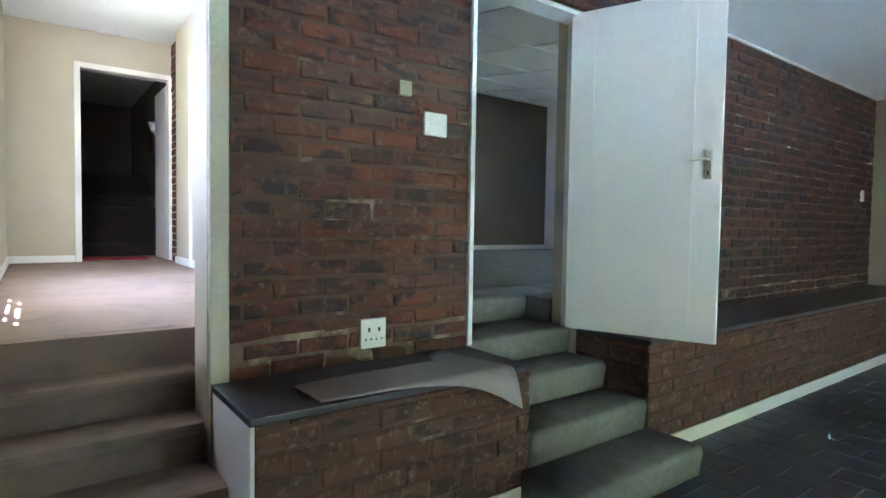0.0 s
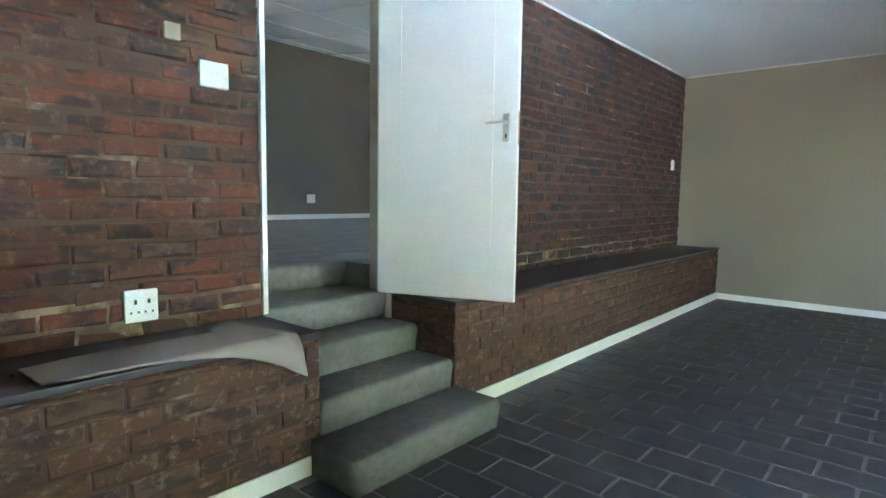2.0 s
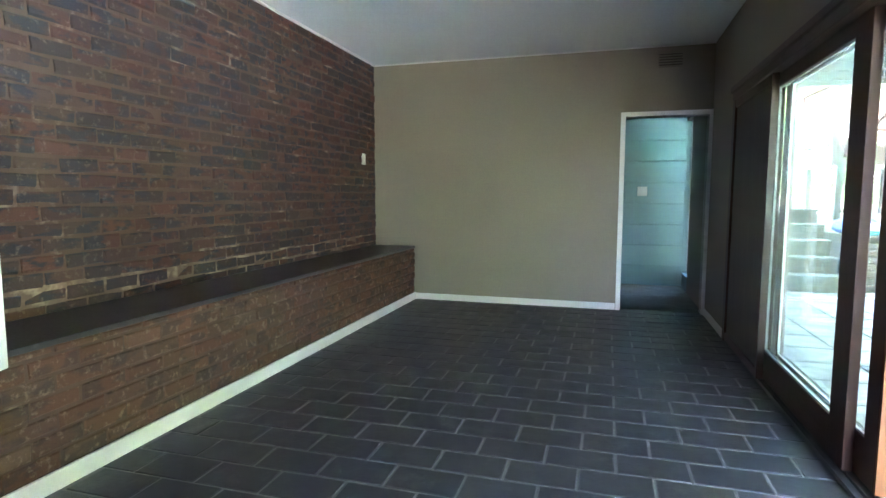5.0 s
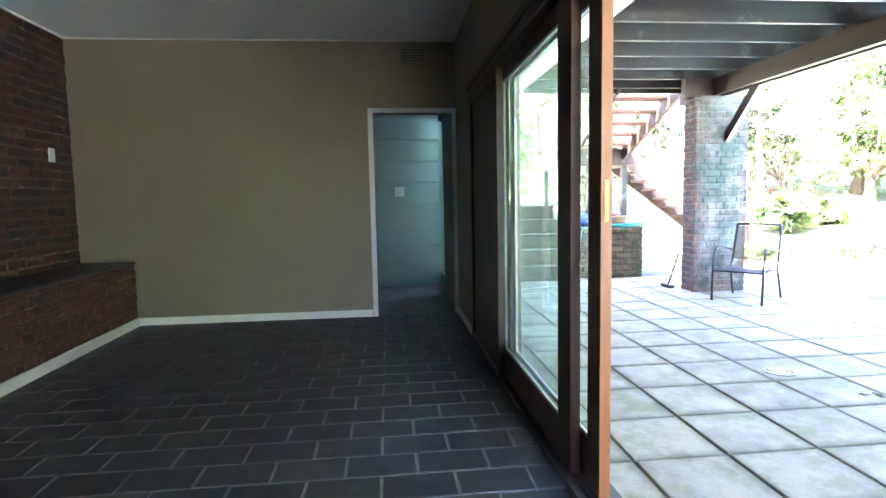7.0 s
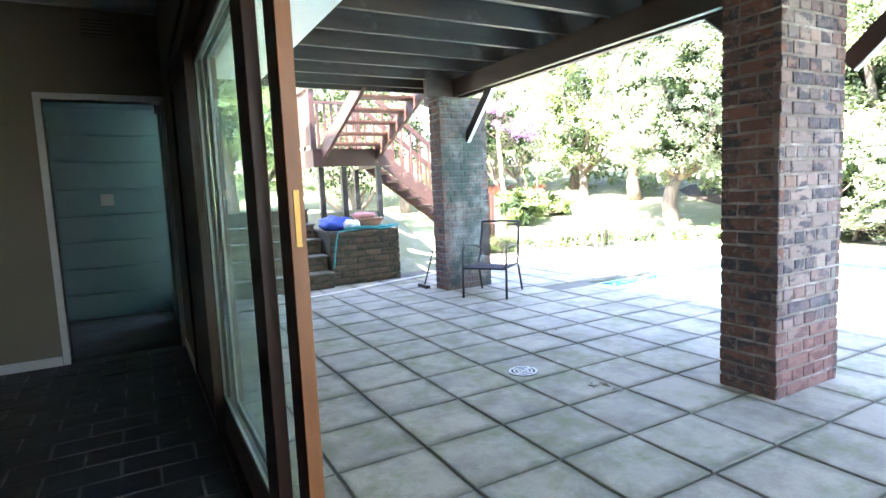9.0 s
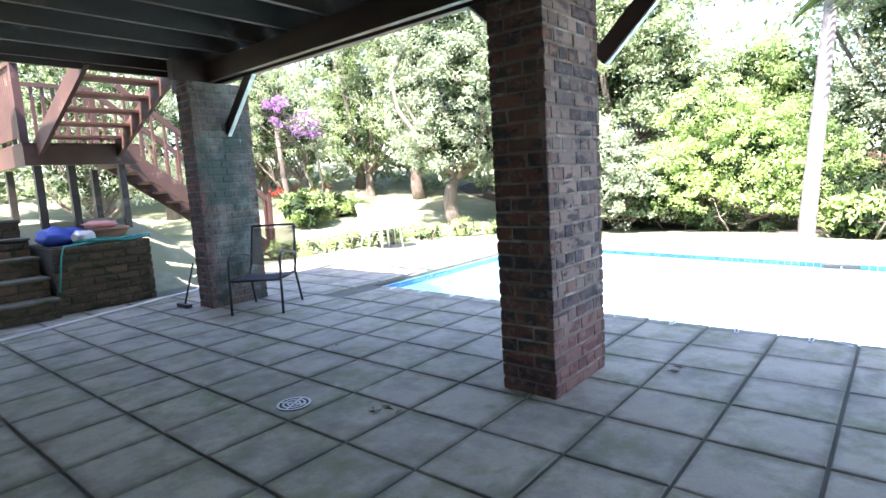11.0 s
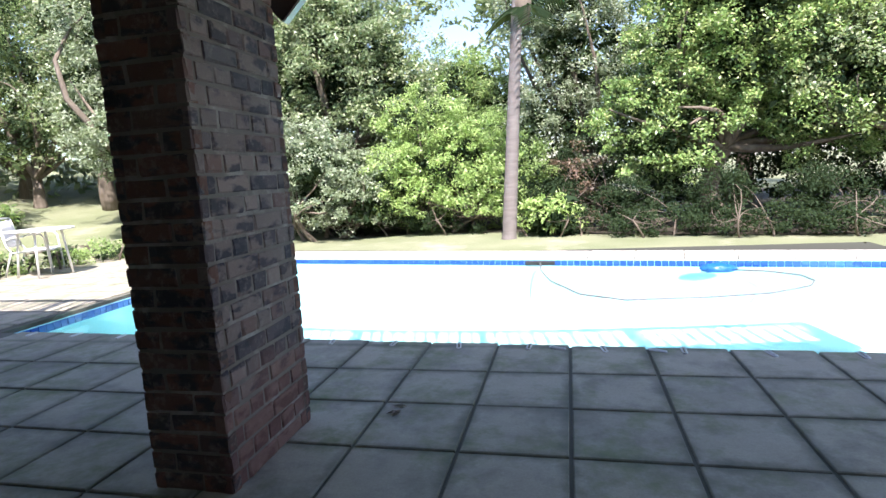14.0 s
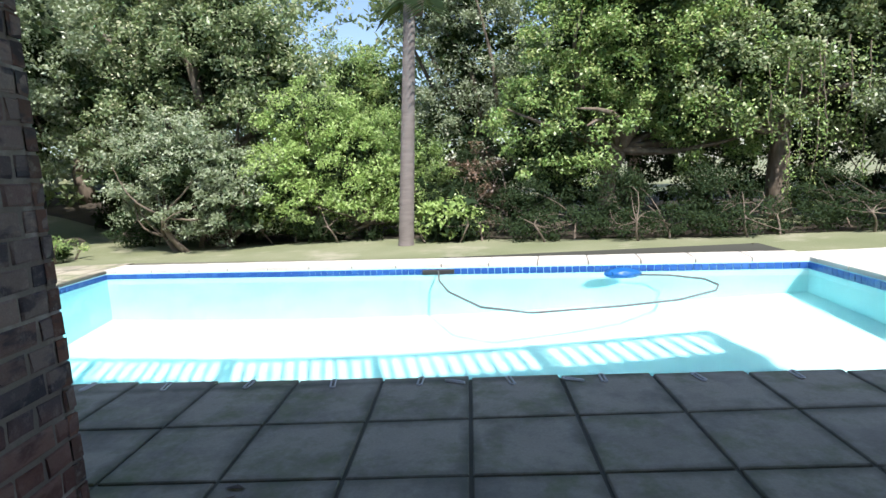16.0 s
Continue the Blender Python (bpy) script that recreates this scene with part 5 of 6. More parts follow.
lay("brick", pw, facing((10.1, -3.62, PZ), (0, -1, 0), (-1, 0, 0)), 1.11, 0.80, 0.27, 0.1, 0.014, M["brick_garden"], seed=120, wear=0.012, rough=0.010, depth=0.06, chamfer=0.01)
lay("brick", pw, facing((10.1, -4.735, PZ), (1, 0, 0), (0, -1, 0)), 1.2, 0.80, 0.27, 0.1, 0.014, M["brick_garden"], seed=121, wear=0.012, rough=0.010, depth=0.06, chamfer=0.01)
structure("wall_retaining", boxed(11.0, -1.9, -0.3, 11.35, 3.0, 1.06), M["stone"], "low garden retaining wall")


def lumps(bm, cx, cy, z, w, d, h, seed, n=10):
    """A slumped heap of soft stuff."""
    made = bmesh.ops.create_icosphere(bm, subdivisions=3, radius=1.0)["verts"]
    for v in made:
        c = v.co.copy()
        k = 1 + 0.28 * noise.noise(c * 2.2 + Vector((seed, 0, 0))) + 0.12 * noise.noise(c * 6 + Vector((0, seed, 0)))
        v.co = Vector((cx + c.x * w * k, cy + c.y * d * k, z + max(0.0, c.z * 0.5 + 0.42) * h * 1.2 * k))
    return bm


solid("blue_tarpaulin", lumps(bmesh.new(), 10.50, -3.84, 0.712, 0.24, 0.26, 0.20, 2.0), M["blue_cloth"], "crumpled blue plastic sheet on the planter wall", "tarpaulin", smooth=True)
solid("white_bag", lumps(bmesh.new(), 10.30, -4.03, 0.712, 0.13, 0.14, 0.15, 4.0), M["white_cloth"], "crumpled white plastic bag on the planter wall", "bag", smooth=True)
pot = thing("flower_pot", "shallow weathered terracotta pot", "pot", base=(10.42, -4.36, 0.712))
bm = bmesh.new()
tube(bm, [(10.42, -4.36, 0.714), (10.42, -4.36, 0.86)], [0.19, 0.23], 20)
part("bowl", bm, M["terracotta"], pot, smooth=False)
part("rim", tube(bmesh.new(), [(10.42, -4.36, 0.85), (10.42, -4.36, 0.885)], [0.245, 0.245], 20), M["terracotta"], pot)
solid("pink_cloth", lumps(bmesh.new(), 10.42, -4.28, 0.884, 0.17, 0.19, 0.09, 7.0), M["pink_cloth"], "faded pink cloth heaped on a pot", "cloth", smooth=True)
pts = []
for k in range(150):
    a = k * 0.33
    r = 0.16 + 0.05 * math.sin(k * 0.7) + 0.04 * math.sin(k * 0.19)
    pts.append((10.22 + 0.45 * r * math.cos(a), -4.33 + 1.9 * r * math.sin(a), 0.728 + 0.018 * (k % 5) / 2 + 0.012 * math.sin(k)))
pts += [(10.09, -3.75, 0.72), (10.06, -3.70, 0.6), (10.03, -3.66, 0.4), (10.0, -3.62, 0.2)]
solid("garden_hose", tube(bmesh.new(), pts, 0.011, 6), M["hose"], "coiled teal garden hose hanging over the planter", "hose", smooth=True)
solid("pool_pole", tube(bmesh.new(), [(8.95, -2.1, PZ + 0.016), (9.86, -4.95, PZ + 0.016), (10.0, -5.4, PZ + 0.016)], 0.016, 8), M["white_metal"], "long white pool pole lying on the paving", "pole")
br = thing("broom", "pool brush leaning beside the pillar", "broom", base=(8.9, -4.55, PZ))
part("handle", tube(bmesh.new(), [(8.98, -4.58, PZ + 0.03), (8.87, -4.68, PZ + 0.52)], 0.011, 8), M["black_metal"], br)
part("head", boxed(8.86, -4.61, PZ, 9.12, -4.54, PZ + 0.045, bevel=0.01), M["black_metal"], br)

# ---- timber stairs to the deck ----
ts = thing("timber_stairs", "red brown timber stairs with a landing up to the deck", "stairs", base=(12, -4.6, 0.2))
LZ = 2.05
part("landing", boxed(11.35, -5.25, LZ - 0.04, 12.95, -3.8, LZ, bevel=0.004), M["stair_timber"], ts)
part("landing_beam", boxed(11.33, -5.25, LZ - 0.30, 11.38, -3.8, LZ - 0.042), M["stair_timber"], ts)
part("landing_beam", boxed(11.38, -3.85, LZ - 0.30, 12.95, -3.80, LZ - 0.042), M["stair_timber"], ts)
part("landing_beam", boxed(11.38, -5.25, LZ - 0.30, 12.95, -5.20, LZ - 0.042), M["stair_timber"], ts)
for x, y in ((11.45, -3.95), (11.45, -4.35), (11.45, -5.0), (12.85, -3.95), (12.85, -5.1)):
    part("post", boxed(x - 0.045, y - 0.045, 0.5, x + 0.045, y + 0.045, LZ - 0.30), M["deck_timber"], ts)
for y in (-3.98, -4.95):
    part("stringer", beam(bmesh.new(), (11.42, y, LZ - 0.10), (9.32, y, 2.80), 0.05, 0.24), M["stair_timber"], ts)
for k in range(6):
    f = (k + 0.6) / 6.2
    x, z = 11.42 - 2.1 * f, LZ + 0.86 * f
    part("tread", boxed(x - 0.13, -4.93, z - 0.04, x + 0.13, -4.0, z, bevel=0.004), M["stair_timber"], ts)
for x in (11.95, 12.85):
    part("stringer", beam(bmesh.new(), (x, -5.25, LZ - 0.12), (x, -7.75, 0.05), 0.05, 0.24), M["stair_timber"], ts)
for k in range(10):
    f = (k + 0.5) / 10.5
    y, z = -5.3 - 2.4 * f, LZ - 0.10 - 1.85 * f
    part("tread", boxed(11.98, y - 0.13, z - 0.04, 12.82, y + 0.13, z, bevel=0.004), M["stair_timber"], ts)
tr = thing("stair_railing", "brown timber railing of the garden stairs", "railing", base=(12.4, -4.5, LZ))
for x, y in ((11.38, -3.83), (12.92, -3.83), (12.92, -5.22)):
    part("post", boxed(x - 0.045, y - 0.045, LZ, x + 0.045, y + 0.045, LZ + 1.05), M["stair_timber"], tr)
part("rail", boxed(11.3, -3.86, LZ + 1.0, 12.95, -3.79, LZ + 1.06), M["stair_timber"], tr)
part("rail", boxed(12.89, -5.25, LZ + 1.0, 12.95, -3.86, LZ + 1.06), M["stair_timber"], tr)
for k in range(14):
    part("board", boxed(11.44 + k * 0.105, -3.85, LZ + 0.08, 11.44 + k * 0.105 + 0.098, -3.825, LZ + 1.0), M["stair_timber"], tr)
for k in range(9):
    part("baluster", boxed(12.91, -5.15 + k * 0.145, LZ, 12.94, -5.10 + k * 0.145, LZ + 1.0), M["stair_timber"], tr)
for x in (11.95, 12.85):
    part("rail", beam(bmesh.new(), (x, -5.25, LZ + 0.95), (x, -7.75, 1.05), 0.05, 0.09), M["stair_timber"], tr)
    for k in range(13):
        f = (k + 0.5) / 13
        y, z = -5.25 - 2.5 * f, LZ - 2.0 * f
        part("baluster", boxed(x - 0.018, y - 0.018, z, x + 0.018, y + 0.018, z + 0.95), M["stair_timber"], tr)
    part("newel", boxed(x - 0.045, -7.8, -0.05, x + 0.045, -7.71, 1.15), M["stair_timber"], tr)


# ---- garden chairs and table ----
def sling_chair(m, label, group, frame_m, cloth_m, seat_m):
    c = thing("garden_chair", label, "chair", group)
    w, d = 0.28, 0.27
    for s in (-1, 1):
        part("front_leg", tube(bmesh.new(), [(s * w, -d - 0.02, 0), (s * w, -d, 0.365), (s * w, -d + 0.02, 0.58), (s * w, -d + 0.07, 0.635), (s * w, -0.05, 0.64), (s * w, 0.19, 0.60), (s * w * 0.93, 0.27, 0.57)], 0.0145, 8), frame_m, c)
        part("rear_leg", tube(bmesh.new(), [(s * w, d + 0.07, 0), (s * w * 0.97, d - 0.02, 0.28), (s * w * 0.95, d - 0.05, 0.385)], 0.0145, 8), frame_m, c)
        part("side_rail", tube(bmesh.new(), [(s * w * 0.95, -d, 0.375), (s * w * 0.95, 0.0, 0.368), (s * w * 0.95, d - 0.06, 0.37), (s * w * 0.93, d, 0.46), (s * w * 0.90, d + 0.10, 0.90)], 0.0145, 8), frame_m, c)
    part("front_rail", tube(bmesh.new(), [(-w, -d, 0.365), (w, -d, 0.365)], 0.013, 8), frame_m, c)
    part("top_rail", tube(bmesh.new(), [(-w * 0.9, d + 0.10, 0.90), (0, d + 0.115, 0.905), (w * 0.9, d + 0.10, 0.90)], 0.0145, 8), frame_m, c)
    bm = bmesh.new()
    prof = [(-d, 0.379), (-d * 0.4, 0.372), (0.1, 0.372), (d - 0.07, 0.376)]
    back = [(d - 0.01, 0.47), (d + 0.03, 0.62), (d + 0.06, 0.75), (d + 0.095, 0.885)]
    for nm, pr in (("seat", prof), ("backrest", back)):
        bm = bmesh.new()
        rws = [[bm.verts.new((x * w * 0.93, y, z - 0.022 * (1 - x * x))) for x in np.linspace(-1, 1, 7)] for y, z in pr]
        for a, b in zip(rws, rws[1:]):
            for k in range(6):
                bm.faces.new((a[k], a[k + 1], b[k + 1], b[k]))
        o = part(nm, bm, seat_m if nm == "seat" else cloth_m, c, smooth=True)
        md = o.modifiers.new("thick", "SOLIDIFY")
        md.thickness = 0.006
    c.matrix_basis = m
    return c


sling_chair(pose(7.94, -5.03, PZ, 0, 0, 217.0) @ Matrix.Diagonal((1.0, 1.08, 1.0, 1)), "black metal garden chair with a grey sling seat", "garden chairs", M["black_metal"], M["weave"], M["sling"])
for x, y, r in ((11.05, -9.75, -60),):
    sling_chair(pose(x, y, PZ, 0, 0, r), "pale weathered garden chair at the round table", "garden chairs", M["white_metal"], M["white_cloth"], M["white_cloth"])
tb = thing("garden_table", "white metal garden table in the sun", "table", base=(10.55, -9.45, PZ))
part("tabletop", tube(bmesh.new(), [(10.55, -9.45, 0.62), (10.55, -9.45, 0.645)], 0.45, 28), M["white_metal"], tb)
for k in range(4):
    a = k * math.pi / 2 + 0.6
    part("leg", tube(bmesh.new(), [(10.55 + 0.36 * math.cos(a), -9.45 + 0.36 * math.sin(a), PZ), (10.55 + 0.28 * math.cos(a), -9.45 + 0.28 * math.sin(a), 0.62)], 0.016, 8), M["white_metal"], tb)

# ---- pool cleaner and hose, skimmer ----
pc = thing("pool_cleaner", "blue floating pool cleaner", "pool cleaner", base=(0.98, -9.48, WATER))
part("body", lumps(bmesh.new(), 0.98, -9.46, WATER - 0.02, 0.2, 0.13, 0.1, 3.0), M["cleaner_blue"], pc, smooth=True)
part("float", tube(bmesh.new(), [(1.12, -9.38, WATER + 0.03), (0.84, -9.48, WATER + 0.03)], 0.04, 10), M["cleaner_blue"], pc)
loop = [(0.86, -9.47), (0.5, -9.35), (0.25, -9.08), (0.24, -8.78), (0.36, -8.55), (0.82, -8.24), (1.35, -8.11), (2.14, -8.0), (2.57, -8.27), (2.89, -8.98), (3.02, -9.6), (3.06, -10.2)]
solid("pool_hose", tube(bmesh.new(), [(x, y, WATER + 0.012) for x, y in loop], 0.011, 8), M["hose_grey"], "thin grey suction hose floating in a loop", "hose", smooth=True)
# solid dark block; the shade inside the mouth is its colour
sk = structure("trim_skimmer", boxed(2.86, -10.24, -0.27, 3.26, -10.17, -0.15, bevel=0.006), M["hole"], "dark skimmer mouth in the pool wall")


# ================= planting =================
def at(x, y, dz=0.0):
    return (x, y, float(ground_height(np.array(x), np.array(y))) + dz)


# soil bed under the trees
def bed(name, pts, label):
    bm = bmesh.new()
    rng2 = random.Random(len(pts))
    n = 40
    for (cx, cy, rx, ry) in pts:
        ring = [bm.verts.new((cx + rx * math.cos(a) * (1 + 0.06 * math.sin(5 * a)), cy + ry * math.sin(a) * (1 + 0.05 * math.sin(7 * a)), 0)) for a in np.linspace(0, 2 * math.pi, n, endpoint=False)]
        mid = bm.verts.new((cx, cy, 0))
        for k in range(n):
            bm.faces.new((ring[k], ring[(k + 1) % n], mid))
        for v in ring + [mid]:
            v.co.y -= 0.30 * (min(max(v.co.x, -1.0), 9.7) - 1.5)
            v.co.z = float(ground_height(np.array(v.co.x), np.array(v.co.y))) + 0.02
    return structure(name, bm, M["soil"], label)


bed("ground_bed", [(1.5, -19.5, 15.0, 7.2)], "dark leaf litter under the trees")

tree("bush", "sunlit lime green bush beside the pool lawn", at(5.1, -14.0), [((0, 0, 1.35), (1.75, 1.1, 1.25)), ((-1.2, 0.1, 0.95), (0.9, 0.8, 0.9)), ((0.5, 0, 2.3), (0.9, 0.7, 0.75)), ((1.0, 0.3, 0.9), (0.9, 0.7, 0.85))], "leaf_lime", 0.09, 900, 70, 0.10, 1, "bush", stems=5, spread=0.25)
tree("bush", "grey green bush at the edge of the lawn", at(7.9, -13.6), [((0, 0, 1.3), (1.3, 1.0, 1.15)), ((0.9, 0, 1.6), (0.8, 0.8, 0.8)), ((-0.9, 0.1, 0.9), (0.9, 0.7, 0.8))], "leaf_grey", 0.10, 560, 60, 0.10, 2, "bush", stems=4, spread=0.25)
tree("tree", "tall dark broad leaved tree", at(8.2, -15.4), [((0, 0, 3.9), (2.3, 1.6, 2.2)), ((1.9, 0.2, 2.9), (1.4, 1.2, 1.6)), ((-1.6, 0.2, 3.1), (1.2, 1.1, 1.2)), ((0.5, 0, 5.9), (1.9, 1.4, 1.5))], "leaf_dark", 0.14, 1100, 60, 0.2, 3, spread=0.35)
tree("tree", "feathery green tree behind the bushes", at(6.0, -19.0), [((0, 0, 3.0), (1.7, 1.2, 1.9)), ((-1.4, 0, 2.7), (1.2, 1.0, 1.7)), ((-0.6, 0, 4.0), (0.7, 0.7, 0.7))], "leaf_mid", 0.12, 600, 60, 0.14, 4, spread=0.35)
tree("tree", "grey green tree with thin crossing branches", at(2.2, -17.5), [((0, 0, 4.0), (1.7, 1.3, 2.2)), ((-1.2, 0.3, 2.7), (1.4, 1.1, 1.6)), ((0.9, 0.2, 5.6), (1.5, 1.2, 1.5)), ((0.8, 0, 2.2), (1.2, 1, 1.4))], "leaf_grey", 0.12, 850, 55, 0.16, 5, spread=0.34)
tree("tree", "dense bright green tree over the pool lawn", at(-0.2, -13.9), [((0, 0, 3.3), (1.9, 1.3, 1.7)), ((1.2, 0.4, 2.0), (1.3, 0.9, 1.3)), ((-1.5, 0.4, 2.4), (1.4, 1.0, 1.4)), ((0, 0, 5.2), (2.1, 1.5, 1.6))], "leaf_mid", 0.11, 1400, 60, 0.18, 6, spread=0.3)
tree("tree", "dark tree hung with pale climbing leaves", at(-3.0, -13.7), [((0, 0, 3.6), (1.9, 1.3, 1.6)), ((1.0, 0.6, 2.5), (1.1, 0.9, 1.0)), ((-1.5, 0.3, 2.6), (1.5, 1.0, 1.5)), ((0, 0, 5.5), (2.2, 1.5, 1.5))], "leaf_dark", 0.13, 1000, 60, 0.2, 7, spread=0.33)
tree("tree", "grey leaved tree at the end of the pool", at(-6.2, -12.8), [((0, 0, 3.2), (2.1, 1.6, 1.9)), ((1.4, 0.6, 2.0), (1.3, 1.0, 1.3)), ((0, 0, 5.2), (2.2, 1.6, 1.4))], "leaf_grey", 0.13, 800, 60, 0.2, 8, spread=0.35)
# low plants whose leaf colour holds the shade at the foot of the trees
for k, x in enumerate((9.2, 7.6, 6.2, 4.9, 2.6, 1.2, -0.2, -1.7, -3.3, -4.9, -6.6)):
    tree("bush", "undergrowth with the shade below the trees in its colour", at(x, max(-12.5 - 0.30 * (x - 1.5), -14.4) if x > -1 else -11.8), [((0, 0, 0.24), (0.95, 0.35, 0.28)), ((0.4, -0.6, 0.6), (0.6, 0.35, 0.45))], "leaf_shade", 0.08, 120, 50, 0.03, 90 + k, "bush", stems=3, spread=0.24)
tree("bush", "dead brown shrub beside the palm", at(2.5, -13.7), [((0, 0, 1.15), (0.7, 0.5, 0.7)), ((-0.3, 0.1, 0.5), (0.7, 0.4, 0.45))], "leaf_brown", 0.10, 34, 40, 0.05, 10, "bush", stems=4, spread=0.22)
tree("plant", "leafy pale green plant at the palm foot", at(3.05, -12.75), [((0, 0, 0.42), (0.5, 0.35, 0.38))], "leaf_lime", 0.17, 36, 34, 0.03, 11, "plant", stems=4, spread=0.2, fat=0.36)
# climber: long leafy strands hanging from the dark tree
climber = thing("climber", "pale green climber hanging in long strands", "climber", base=at(-2.7, -13.15))
rngc = np.random.default_rng(12)
bmc, leaf_at = bmesh.new(), []
gz = at(-2.7, -13.15)[2]
for k, (x, y, top_z, low_z, wide) in enumerate(((-2.35, -12.40, 2.6, 0.35, 0.07), (-2.75, -12.30, 2.75, -0.05, 0.09), (-2.95, -12.35, 2.8, 0.9, 0.10), (-2.1, -12.50, 2.5, 1.35, 0.12), (-1.75, -12.55, 2.35, 1.5, 0.10), (-2.55, -12.40, 2.7, 1.1, 0.12), (-3.3, -12.40, 2.9, 1.2, 0.12), (-3.6, -12.50, 2.8, 0.7, 0.08), (-1.45, -12.70, 2.2, 1.7, 0.10))):
    zs = np.linspace(top_z, low_z, 12)
    sway = np.cumsum(rngc.normal(0, 0.022, (12, 2)), 0)
    line = [(x + sway[i, 0], y + sway[i, 1], gz + zs[i]) for i in range(12)]
    tube(bmc, line, np.linspace(0.012, 0.005, 12), 5, False)
    n_leaf = int(150 * (top_z - low_z))
    u = rngc.uniform(0, 11, n_leaf)
    i0 = np.minimum(u.astype(int), 10)
    pa = np.array(line)
    c = pa[i0] + (pa[i0 + 1] - pa[i0]) * (u - i0)[:, None]
    taper = wide * (1.25 - 0.8 * u / 11)
    leaf_at.append(c + rngc.normal(0, 1, (n_leaf, 3)) * np.stack([taper, taper * 0.8, taper * 0.6], 1))
part("vine", bmc, M["bark"], climber)
leaves = new("crown", leaf_mesh("crown", np.concatenate(leaf_at), 0.055, M["leaf_mid"], 13, droop=0.9))
leaves.parent = climber
leaves.matrix_parent_inverse = climber.matrix_basis.inverted()

# shrub row behind, its leaf darkened to the shade under the canopy
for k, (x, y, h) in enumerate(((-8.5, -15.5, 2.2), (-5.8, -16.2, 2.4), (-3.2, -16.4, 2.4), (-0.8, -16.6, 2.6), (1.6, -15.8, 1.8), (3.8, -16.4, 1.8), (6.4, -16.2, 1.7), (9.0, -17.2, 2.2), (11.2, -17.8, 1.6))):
    tree("bush", "dense shrub with shade from the trees in its colour", at(x, y), [((0, 0, h * 0.5), (1.7, 0.9, h * 0.52))], "leaf_shade", 0.15, 190, 52, 0.06, 200 + k, "bush", stems=4, spread=0.32)
for k, (x, y, h, leaf) in enumerate(((-1.8, -18.5, 6.4, "leaf_mid"), (-6.5, -18.0, 6.4, "leaf_dark"), (10.8, -19.0, 6.2, "leaf_dark"), (14.2, -20.0, 6.4, "leaf_grey"), (16.8, -17.5, 6.0, "leaf_dark"))):
    tree("tree", "tall dense tree behind the garden", at(x, y), [((0, 0, h * 0.62), (2.4, 1.5, h * 0.34)), ((0.6, 0, h * 0.95), (2.0, 1.5, h * 0.22)), ((-1.6, 0.3, h * 0.75), (1.5, 1.2, h * 0.26))], leaf, 0.17, 700, 52, 0.22, 230 + k, spread=0.4)

# palm: ringed trunk and drooping fronds
palm = thing("palm_tree", "tall palm with a pale ringed trunk", "palm tree", base=at(3.72, -12.45))
bx, by, bz = at(3.72, -12.45)
pts = [(bx - 0.03 * k * 0.3, by, bz - 0.1 + k * 0.12) for k in range(53)]
part("trunk", tube(bmesh.new(), pts, [(0.13 - 0.0012 * k) + 0.006 * (k % 2) + (0.05 if k == 0 else 0) for k in range(53)], 14), M["palm_bark"], palm)
tx, ty, tz = pts[-1]
ex, ey, ez = pts[44]
part("crownshaft", tube(bmesh.new(), [(ex, ey, ez - 1.55), (ex, ey, ez - 1.2), (ex, ey, ez - 1.1)], [0.10, 0.155, 0.10], 12), M["bark"], palm, "ragged brown leaf bases")
rngp = np.random.default_rng(3)
for k in range(16):
    a = k * 2 * math.pi / 16 + 0.2
    bm = bmesh.new()
    L, rise = rngp.uniform(1.5, 2.1) * (0.35 if k % 4 == 0 else 1.0), rngp.uniform(-0.1, 0.9)
    z0p = ez - 1.25 if k % 4 == 0 else tz - 0.05
    spine = [Vector((tx + math.cos(a) * L * s, ty + math.sin(a) * L * s, z0p + rise * s - (0.4 if k % 4 == 0 else 1.35) * s * s)) for s in np.linspace(0, 1, 14)]
    tube(bm, spine, np.linspace(0.02, 0.004, 14), 5, False)
    for i in range(2, 14):
        for sg in (-1, 1):
            o = Vector((-math.sin(a), math.cos(a), 0)) * sg
            tip = spine[i] + o * 0.34 + Vector((math.cos(a) * 0.18, math.sin(a) * 0.18, -0.22))
            vs = [bm.verts.new(spine[i]), bm.verts.new(spine[i].lerp(tip, 0.5) + Vector((0, 0, 0.03))), bm.verts.new(tip), bm.verts.new(spine[i].lerp(tip, 0.5) - Vector((math.cos(a), math.sin(a), 0)) * 0.035)]
            bm.faces.new(vs)
    part("frond", bm, M["leaf_shade"], palm)

# east side garden
tree("tree", "broad tree with pale grey green leaves", at(12.7, -14.6), [((0, 0, 2.6), (2.2, 1.8, 1.3)), ((-1.0, 0.3, 4.0), (1.9, 1.6, 1.5)), ((1.5, -0.5, 3.6), (1.6, 1.4, 1.3)), ((0, 0, 5.4), (2.2, 1.5, 1.4))], "leaf_grey", 0.13, 1000, 55, 0.2, 20, spread=0.34, low=0.3)
tree("tree", "tree with purple blossom among dark leaves", at(18.6, -13.0), [((0, 0, 2.9), (1.9, 1.8, 1.6)), ((0.6, 0.8, 4.3), (1.4, 1.4, 1.1))], "leaf_dark", 0.12, 260, 42, 0.16, 21, stems=3, spread=0.36)
tree("bush", "purple blossom clusters on a tall bush", at(17.4, -12.9), [((0, 0, 3.0), (0.55, 0.6, 0.5)), ((0.3, 0.8, 3.5), (0.5, 0.5, 0.45))] , "flower_purple", 0.11, 46, 40, 0.05, 22, "bush", stems=2, spread=0.26)
